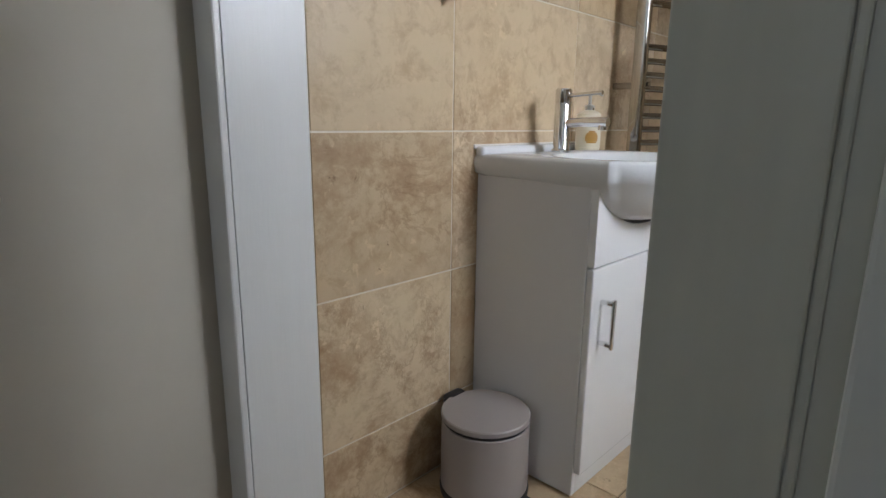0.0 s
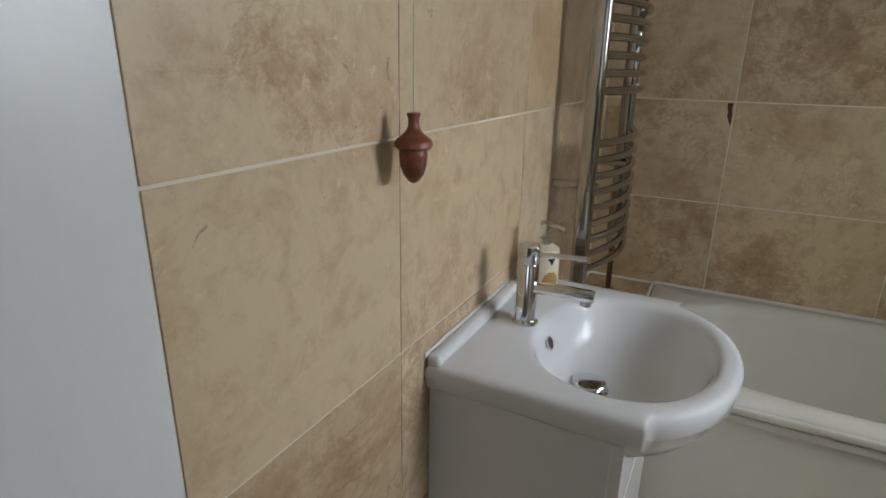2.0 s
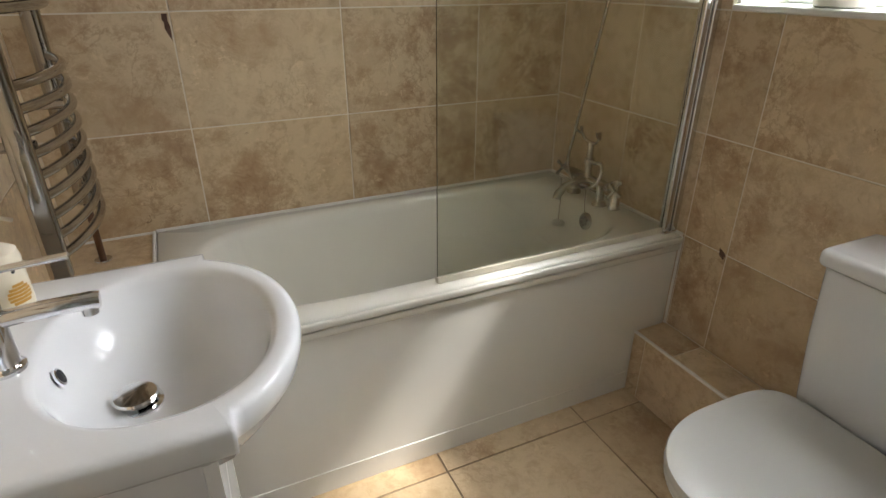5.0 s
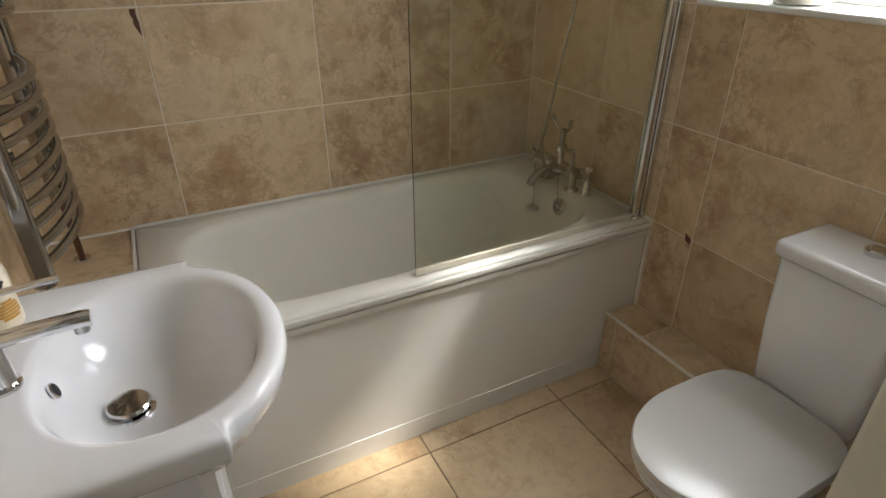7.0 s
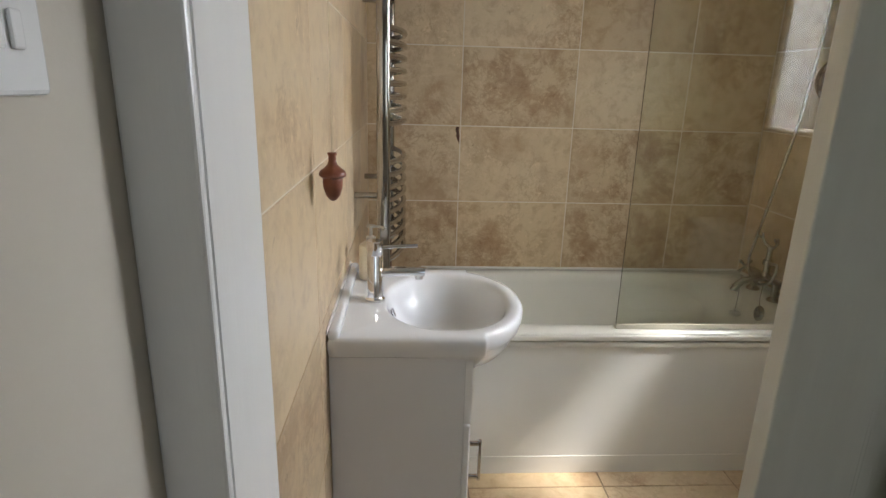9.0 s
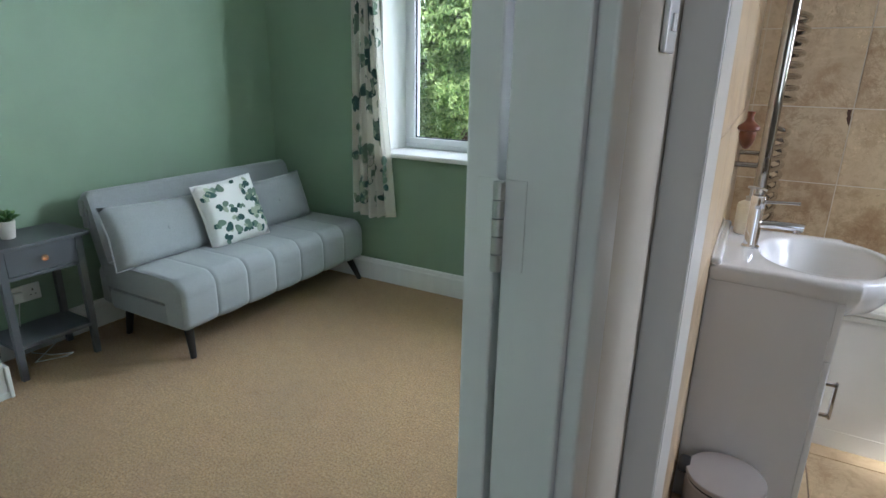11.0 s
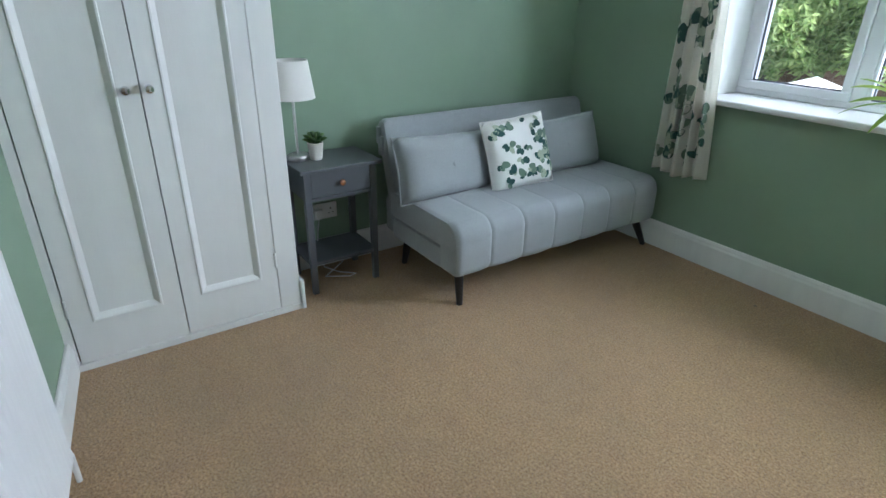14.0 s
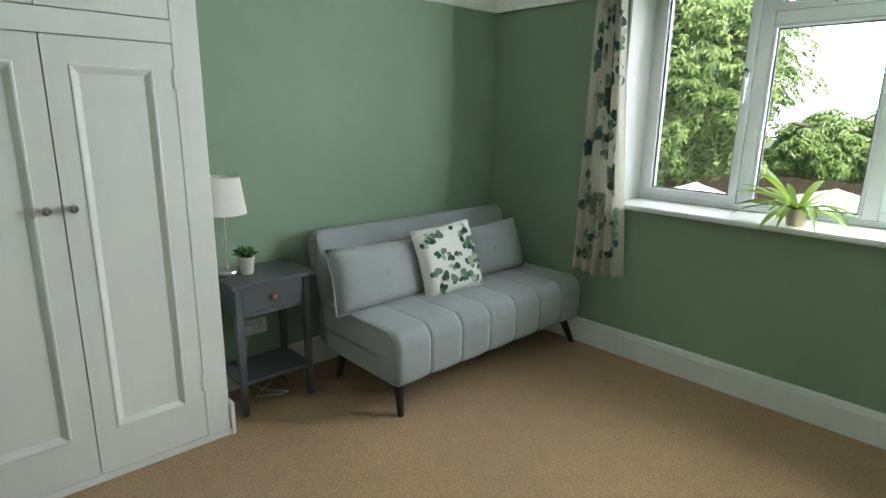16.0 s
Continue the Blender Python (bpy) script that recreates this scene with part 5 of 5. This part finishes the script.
def sofa():
    s = thing("sofa_bed", "grey fabric fold-out sofa with stitched channels and black legs", "sofa")
    seams = [SOFA_Y0 + (SOFA_Y1 - SOFA_Y0) * k / 7 for k in range(1, 7)]
    part("seat_cushion", soft_block(-2.64, -2.03, 0.300, 0.437, SOFA_Y0, SOFA_Y1, (0.05, 0.075, 0.03, 0.03), seams), SOFA, s, "", True)
    part("seat_base", soft_block(-2.64, -2.13, 0.180, 0.288, SOFA_Y0 + 0.008, SOFA_Y1, (0.03, 0.03, 0.03, 0.03), []), SOFA, s, "", True)
    part("front_roll", soft_block(-2.175, -2.029, 0.180, 0.430, SOFA_Y0 + 0.002, SOFA_Y1, (0.045, 0.070, 0.02, 0.02), seams), SOFA, s, "", True)
    # black block set into the fold to paint the gap's shade
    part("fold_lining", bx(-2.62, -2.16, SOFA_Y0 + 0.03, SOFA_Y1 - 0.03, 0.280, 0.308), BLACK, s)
    ob = part("backrest", soft_block(-0.042, 0.042, 0.0, 0.435, SOFA_Y0 + 0.004, SOFA_Y1 - 0.015, (0.02, 0.026, 0.026, 0.02), [], n=40), SOFA, s, "", True)
    ob.matrix_world = pose(-2.605, 0, 0.365, 0, -16, 0)
    ob.parent = s
    part("back_base", soft_block(-2.70, -2.625, 0.185, 0.40, SOFA_Y0 + 0.010, SOFA_Y1 - 0.02, (0.02, 0.02, 0.02, 0.02), [], n=40), SOFA, s, "", True)
    bm = bmesh.new()
    box(bm, -2.735, -2.690, SOFA_Y0 - 0.006, SOFA_Y0 + 0.008, 0.60, 0.70, 0.004)
    box(bm, -2.742, -2.712, SOFA_Y0 - 0.012, SOFA_Y0 + 0.004, 0.66, 0.745, 0.004)
    part("strap", bm, SOFA, s, "small grey fabric strap")
    for x, y, sx, sy in ((-2.115, SOFA_Y0 + 0.075, 0.020, -0.004), (-2.115, SOFA_Y1 - 0.065, 0.030, 0.085), (-2.59, SOFA_Y0 + 0.085, -0.04, -0.006), (-2.59, SOFA_Y1 - 0.085, -0.04, 0.035)):
        part("leg", rod(bmesh.new(), (x + sx, y + sy, 0.0005), (x, y, 0.185), 0.015, 0.025, 18), BLACKWOOD, s, "", True)


def leaf_print(bm_list, f, n, size, rnd, lo=0.03, hi=0.97, wide=1.0):
    """Printed sprigs: small oval leaves laid on the cloth surface f(u, v), in three tones."""
    for k in range(n):
        u, v = rnd.uniform(lo, hi), (k + rnd.random()) / n
        a0 = rnd.uniform(0, 2 * math.pi)
        for j in range(rnd.choice((2, 3, 3, 4))):
            a = a0 + (j - 1.2) * rnd.uniform(0.7, 1.2)
            L = size * rnd.uniform(0.55, 1.15)
            w = L * rnd.uniform(0.55, 0.85) * 0.5
            bm = bm_list[rnd.choice((0, 0, 1, 1, 2))]
            ca, sa = math.cos(a), math.sin(a)
            ring = []
            lift = rnd.uniform(0.0008, 0.0024)
            ok = True
            for q in range(12):
                t = 2 * math.pi * q / 12
                lx, ly = L * 0.62 + L * 0.5 * math.cos(t), w * math.sin(t) * (1 - 0.18 * math.cos(t))
                du, dv = lx * ca - ly * sa, lx * sa + ly * ca
                p = f(u + du * wide, v, dv, lift)
                if p is None:
                    ok = False
                    break
                ring.append(p)
            if ok:
                bm.faces.new([bm.verts.new(p) for p in ring])


def cushion(name, label, at, rot, w, h, d, fabric, button=False, printed=False, seed=1):
    c = thing(name, label, "cushion", "cushions on the sofa")
    m = pose(*at, *rot)
    crown = 0.45
    part("cover", pillow(bmesh.new(), w, h, d, m, crown, pinch=0.10), fabric, c, "", "all")
    bm = bmesh.new()
    pts = []
    for k in range(61):
        t = k / 60 * 4
        i, f = int(t) % 4, t - int(t)
        q = ((-1 + 2 * f, -1), (1, -1 + 2 * f), (1 - 2 * f, 1), (-1, 1 - 2 * f))[i]
        a, b = q
        kk = 1 - 0.10 * (1 - abs(a * b)) * (abs(a) ** 6 + abs(b) ** 6) * 0.5
        pts.append(m @ Vector((a * w / 2 * kk * 1.008, 0.0, b * h / 2 * kk * 1.008)))
    tube(bm, pts, 0.0035, 8)
    part("piping", bm, fabric, c, "", "all")
    if button:
        part("button", lathe(bmesh.new(), [(0.012, -0.004), (0.013, 0.001), (0.010, 0.005), (0.001, 0.006)], m @ pose(0, -d / 2 + 0.002, 0, 90)), SOFA, c, "", True)
    if printed:
        rnd = random.Random(seed)
        bms = [bmesh.new(), bmesh.new(), bmesh.new()]

        def f(u, v, dv, lift):
            a, b = u * 2 - 1, v * 2 - 1 + dv * 2 / h
            if abs(a) > 0.96 or abs(b) > 0.96:
                return None
            t = max(0.0, (1 - a ** 4) * (1 - b ** 4)) ** crown
            kk = 1 - 0.10 * (1 - abs(a * b)) * (abs(a) ** 6 + abs(b) ** 6) * 0.5
            return m @ Vector((a * w / 2 * kk, -d / 2 * t - lift - 0.0012, b * h / 2 * kk))
        leaf_print(bms, f, 34, 0.046, rnd, wide=1 / w)
        for bm, mat in zip(bms, (PRINT_DARK, PRINT_MID, PRINT_PALE)):
            tagged(part("leaf_print", bm, mat, c, "printed green leaves"), kind="stuff")


def curtain():
    c = thing("curtain", "cream curtain with a green leaf print, drawn aside", "curtain")
    z0, z1 = 0.480, 2.16
    yb = BY - 0.085

    def surf(u, z, lift=0.0):
        k = (z - z0) / (z1 - z0)
        xl = -2.115 + 0.075 * k
        xr = -1.780 - 0.12 * k
        amp = 0.030 - 0.010 * k
        ph = 2 * math.pi * 5.2 * u
        x = xl + (xr - xl) * u + 0.006 * math.sin(3 * z + 7 * u)
        y = yb + amp * math.sin(ph + 0.5 * math.sin(2.1 * z)) + 0.008 * math.sin(2.3 * ph + z * 2)
        zz = z + (0.012 * math.sin(9 * u) if k < 0.02 else 0)
        return Vector((x, y - lift, zz))
    bm = bmesh.new()
    sheet(bm, lambda u, v: surf(u, z0 + (z1 - z0) * v), 110, 50)
    bmesh.ops.solidify(bm, geom=bm.faces[:], thickness=0.0016)
    part("cloth", bm, CURTAIN_FABRIC, c, "", "all")
    rnd = random.Random(11)
    bms = [bmesh.new(), bmesh.new(), bmesh.new()]

    def f(u, v, dv, lift):
        if not 0.01 < u < 0.99 or not 0.01 < v + dv / (z1 - z0) < 0.99:
            return None
        return surf(u, z0 + (z1 - z0) * v + dv, lift + 0.0022)
    leaf_print(bms, f, 120, 0.066, rnd, 0.02, 0.96, 1 / 0.66)
    for bm, mat in zip(bms, (PRINT_DARK, PRINT_MID, PRINT_PALE)):
        bmesh.ops.triangulate(bm, faces=bm.faces[:])
        tagged(part("leaf_print", bm, mat, c, "printed green leaves"), kind="stuff")
    part("curtain_rail", rod(bmesh.new(), (-2.15, yb, 2.17), (-0.10, yb, 2.17), 0.011), UPVC, c, "", True)
    for x in (-2.1, -0.2):
        part("rail_bracket", bx(x - 0.012, x + 0.012, yb, BY, 2.16, 2.18, 0.002), UPVC, c)


def sill_plant():
    rnd = random.Random(8)
    p = thing("sill_plant", "arching green plant in a small cream pot on the sill", "plant")
    x, y, z = -1.0, BY + 0.03, SZ + 0.0262
    part("pot", lathe(bmesh.new(), [(0.034, 0), (0.037, 0.004), (0.044, 0.060), (0.046, 0.062), (0.046, 0.078), (0.041, 0.078), (0.040, 0.064)], pose(x, y, z)), painted("cream_pot", (0.66, 0.55, 0.42), 0.5, 0.05, 0.05), p, "", True)
    bm = bmesh.new()
    for k in range(16):
        a = rnd.uniform(0, 6.28)
        bmesh.ops.create_icosphere(bm, subdivisions=1, radius=rnd.uniform(0.008, 0.013), matrix=pose(x + 0.026 * math.cos(a), y + 0.026 * math.sin(a), z + 0.074 + rnd.uniform(0, 0.006)))
    part("root_clump", bm, painted("brown_root", (0.22, 0.10, 0.04), 0.9, 0.4, 0.3), p)
    bm = bmesh.new()
    for k in range(38):
        a = rnd.uniform(0, 2 * math.pi)
        flat = rnd.random()
        strap_leaf(bm, (x + 0.012 * math.cos(a), y + 0.012 * math.sin(a), z + 0.075), a, rnd.uniform(0.13, 0.29), rnd.uniform(0.020, 0.034), rnd.uniform(0.25, 0.65) + flat * 0.1, rnd.uniform(0.45, 1.0) * (1.3 - flat), rnd.uniform(-0.8, 0.8), 10)
    part("leaves", bm, LEAF, p, "", "all")


def radiator():
    r = thing("wall_radiator", "white ribbed panel radiator on the side wall", "radiator", at=(-1.80, 0.088, 0.0), rz=-7.3)
    L = 1.05
    bm = bmesh.new()
    nr = 30

    def f(u, v):
        rib = 0.5 - 0.5 * math.cos(2 * math.pi * nr * u)
        e = min(1, min(v, 1 - v) * 16)
        return Vector((u * L, 0.004 - 0.006 * rib * e, 0.13 + 0.665 * v))
    sheet(bm, f, nr * 6, 24)
    part("front_panel", bm, GLOSS, r, "", "all")
    part("body", bx(0.0, L, -0.052, -0.004, 0.135, 0.79, 0.004), GLOSS, r)
    part("top_grille", bx(-0.002, L + 0.002, -0.055, 0.004, 0.791, 0.802, 0.004), painted("radiator_top", (0.58, 0.57, 0.50), 0.4, 0.04, 0.02), r, "cream top cover", True)
    part("side_cover", bx(-0.004, 0.0, -0.055, 0.003, 0.13, 0.79, 0.001), GLOSS, r)
    part("pipe", tube(bmesh.new(), [(-0.02, -0.02, 0.16), (-0.045, -0.015, 0.15), (-0.055, -0.012, 0.10), (-0.055, -0.012, 0.0005)], 0.0085, 12), GLOSS, r, "", True)
    part("valve", lathe(bmesh.new(), [(0.012, 0.10), (0.014, 0.12), (0.014, 0.17), (0.010, 0.185)], pose(-0.03, -0.016, 0), 16), GLOSS, r, "", True)


def wall_socket():
    s = thing("wall_socket", "white double socket with a plug above the skirting", "socket")
    part("plate", bx(BX + 0.001, BX + 0.011, 1.255, 1.401, 0.262, 0.348, 0.004), SOCKET, s)
    bm = bmesh.new()
    for y in (1.365,):
        box(bm, BX + 0.0105, BX + 0.0118, y - 0.003, y + 0.003, 0.312, 0.322)
        box(bm, BX + 0.0105, BX + 0.0118, y - 0.014, y - 0.008, 0.290, 0.294)
        box(bm, BX + 0.0105, BX + 0.0118, y + 0.008, y + 0.014, 0.290, 0.294)
    # black blocks on the plate paint the shaded pin openings
    part("pin_hole", bm, BLACK, s)
    part("rocker", bx(BX + 0.011, BX + 0.014, 1.352, 1.362, 0.327, 0.340, 0.001), SOCKET, s)
    p = thing("lamp_plug", "white plug with its cable hanging from the socket", "plug")
    part("plug_body", bx(BX + 0.012, BX + 0.042, 1.268, 1.312, 0.275, 0.325, 0.006), SOCKET, p)
    part("cable", tube(bmesh.new(), [(BX + 0.03, 1.29, 0.275), (BX + 0.05, 1.27, 0.22), (BX + 0.07, 1.25, 0.12), (BX + 0.10, 1.27, 0.03), (BX + 0.15, 1.33, 0.006), (BX + 0.21, 1.40, 0.004), (BX + 0.22, 1.36, 0.004), (BX + 0.16, 1.25, 0.004), (BX + 0.09, 1.38, 0.03), (BX + 0.06, 1.42, 0.10)], 0.0026, 8), SOCKET, p, "", True)


wardrobe(), bedside_table(), table_lamp(), succulent(), sofa(), curtain(), sill_plant(), radiator(), wall_socket()
cushion("grey_cushion", "grey fabric lumbar cushion with one button", (-2.475, 1.842, 0.572), (-18, 4, 97), 0.62, 0.32, 0.15, SOFA, True)
cushion("grey_cushion", "grey fabric lumbar cushion with one button", (-2.480, 2.655, 0.572), (-18, -3, 86), 0.54, 0.31, 0.15, SOFA, True)
cushion("leaf_print_cushion", "white square cushion with a green eucalyptus leaf print", (-2.385, 2.240, 0.603), (-19, -4, 86), 0.39, 0.37, 0.125, CUSHION_FABRIC, False, True, 4)


# ---- outdoors ----
def garden():
    rnd = random.Random(21)
    g = bmesh.new()
    box(g, -400, 400, -400, 400, -3.3, -2.9)
    setting(part("ground", g, GRASS), "garden lawn and ground", "ground")
    f = thing("garden_fence", "dark brown wooden garden fence", "fence")
    first = part("slat", bx(-13.0, -12.765, 14.6, 14.63, -2.88, 0.02), FENCE, f)
    for k in range(1, 70):
        ob = new("slat", first.data)
        ob.location = (0.25 * k, 0, 0.01 * (k % 3))
        ob.parent = f
    part("rail", bx(-13, 4.5, 14.63, 14.68, -0.5, -0.4), FENCE, f)

    def tree(at, rx, ry, rz, zc, n, label, seed):
        r2 = random.Random(seed)
        t = thing("tree", label, "tree", "garden trees", at=at)
        bm = bmesh.new()
        tube(bm, [(0, 0, -2.9), (0.05, 0, -1.5), (0.0, 0.05, zc - rz * 0.4), (0.05, 0, zc + rz * 0.5)], [0.24, 0.2, 0.14, 0.03], 12)
        for k in range(9):
            a = k * 2.4
            h = zc - rz * 0.55 + rz * 0.11 * k
            tube(bm, [(0, 0, h), (rx * 0.4 * math.cos(a), ry * 0.4 * math.sin(a), h + 0.35), (rx * 0.8 * math.cos(a), ry * 0.8 * math.sin(a), h + 0.45)], [0.08, 0.05, 0.015], 8)
        part("trunk", bm, BARK, t)
        verts, faces = [], []
        for k in range(n):
            # leaf fans gathered in clumps on an uneven crown
            while True:
                d = Vector((r2.gauss(0, 1), r2.gauss(0, 1), r2.gauss(0, 1)))
                if d.length > 0.1:
                    break
            d.normalize()
            lump = 0.80 + 0.28 * noise.noise(d * 2.3 + Vector((seed, 0, 0))) + 0.16 * noise.noise(d * 6.0 + Vector((0, seed, 0)))
            rr = lump * r2.uniform(0.72, 1.04)
            c = Vector((d.x * rx * rr, d.y * ry * rr, zc + d.z * rz * rr))
            up = (d + Vector((0, 0, 0.9))).normalized()
            e1 = up.orthogonal().normalized()
            e2 = up.cross(e1)
            q0 = r2.uniform(0, 6.28)
            for j in range(5):
                a = q0 + j * 1.2
                L = r2.uniform(0.085, 0.15)
                o = e1 * math.cos(a) + e2 * math.sin(a)
                s = e2 * math.cos(a) - e1 * math.sin(a)
                b = len(verts)
                verts += [c, c + o * L * 0.6 + s * L * 0.24 - up * 0.02, c + o * L - up * 0.07, c + o * L * 0.6 - s * L * 0.24 - up * 0.02]
                faces.append((b, b + 1, b + 2, b + 3))
        me = bpy.data.meshes.new("crown")
        me.from_pydata([tuple(v) for v in verts], [], faces)
        me.materials.append(TREELEAF)
        ob = new("crown", me)
        ob.parent = t
    tree((-6.4, 12.2, 0), 3.05, 2.2, 2.75, 2.05, 18000, "large leafy horse chestnut tree in the garden", 3)
    tree((-3.9, 15.8, 0), 1.5, 1.3, 1.05, 0.55, 6000, "smaller rounded green garden tree", 9)
    tree((-2.2, 16.0, 0), 1.6, 1.3, 1.2, 0.75, 5000, "smaller rounded green garden tree", 14)
    tree((-10.0, 14.0, 0), 2.6, 2.0, 2.3, 1.0, 5000, "large leafy tree beside the fence", 31)
    for x, y, s in ((-4.2, 9.6, 0.62), (-2.45, 10.6, 0.75)):
        p = thing("parasol", "pale canvas garden parasol", "parasol", "garden parasols", at=(x, y, 0))
        bm = bmesh.new()
        n = 8
        top = bm.verts.new((0, 0, 0.30))
        ring = [bm.verts.new((1.1 * s * math.cos(2 * math.pi * k / n), 1.1 * s * math.sin(2 * math.pi * k / n), 0.06)) for k in range(n)]
        low = [bm.verts.new((v.co.x * 1.005, v.co.y * 1.005, -0.02)) for v in ring]
        for k in range(n):
            bm.faces.new((top, ring[k], ring[(k + 1) % n]))
            bm.faces.new((ring[k], low[k], low[(k + 1) % n], ring[(k + 1) % n]))
        part("canopy", bm, CANVAS, p)
        part("pole", rod(bmesh.new(), (0, 0, -2.9), (0, 0, 0.30), 0.025), UPVC, p)


garden()
# glowing sheet far beyond the garden, added to make the sky overexposed white
sky_glow, hnt, hp = nodes_of("glowing_white_sky")
hp.inputs["Base Color"].default_value = (0, 0, 0, 1)
hp.inputs["Emission Color"].default_value = (0.93, 0.97, 1.0, 1)
hp.inputs["Emission Strength"].default_value = 2.2
setting(part("backdrop", bx(-160, 160, 120, 121, -2.9, 140), sky_glow), "glowing white sheet for the overexposed sky beyond the garden", "sky") 


# chipped, dark-stained tile edges
def tile_chip(wall, outline, m):
    bm = bmesh.new()
    prism(bm, outline, 0.0, 0.0010, m)
    bmesh.ops.recalc_face_normals(bm, faces=bm.faces[:])
    ob = part("chip", bm, CHIP, None, "dark brown chipped tile edge")
    ob.parent = wall


CHIP = painted("raw_brown_stone", (0.10, 0.045, 0.025), 0.8, 0.4, 0.4, 90)
tile_chip(W("wall_bath"), [(0.546, 1.193), (0.539, 1.207), (0.531, 1.228), (0.533, 1.240), (0.528, 1.252), (0.529, 1.267), (0.544, 1.267), (0.543, 1.246), (0.547, 1.232)],
          Matrix(((1, 0, 0, 0), (0, 0, -1, 3.1501), (0, 1, 0, 0), (0, 0, 0, 1))))
tile_chip(W("wall_window_bath"), [(2.247, 0.616), (2.271, 0.629), (2.267, 0.606), (2.251, 0.596)], Matrix(((0, 0, -1, 1.9301), (1, 0, 0, 0), (0, 1, 0, 0), (0, 0, 0, 1))))


# ---- bathroom tiles laid ----
tile_room()
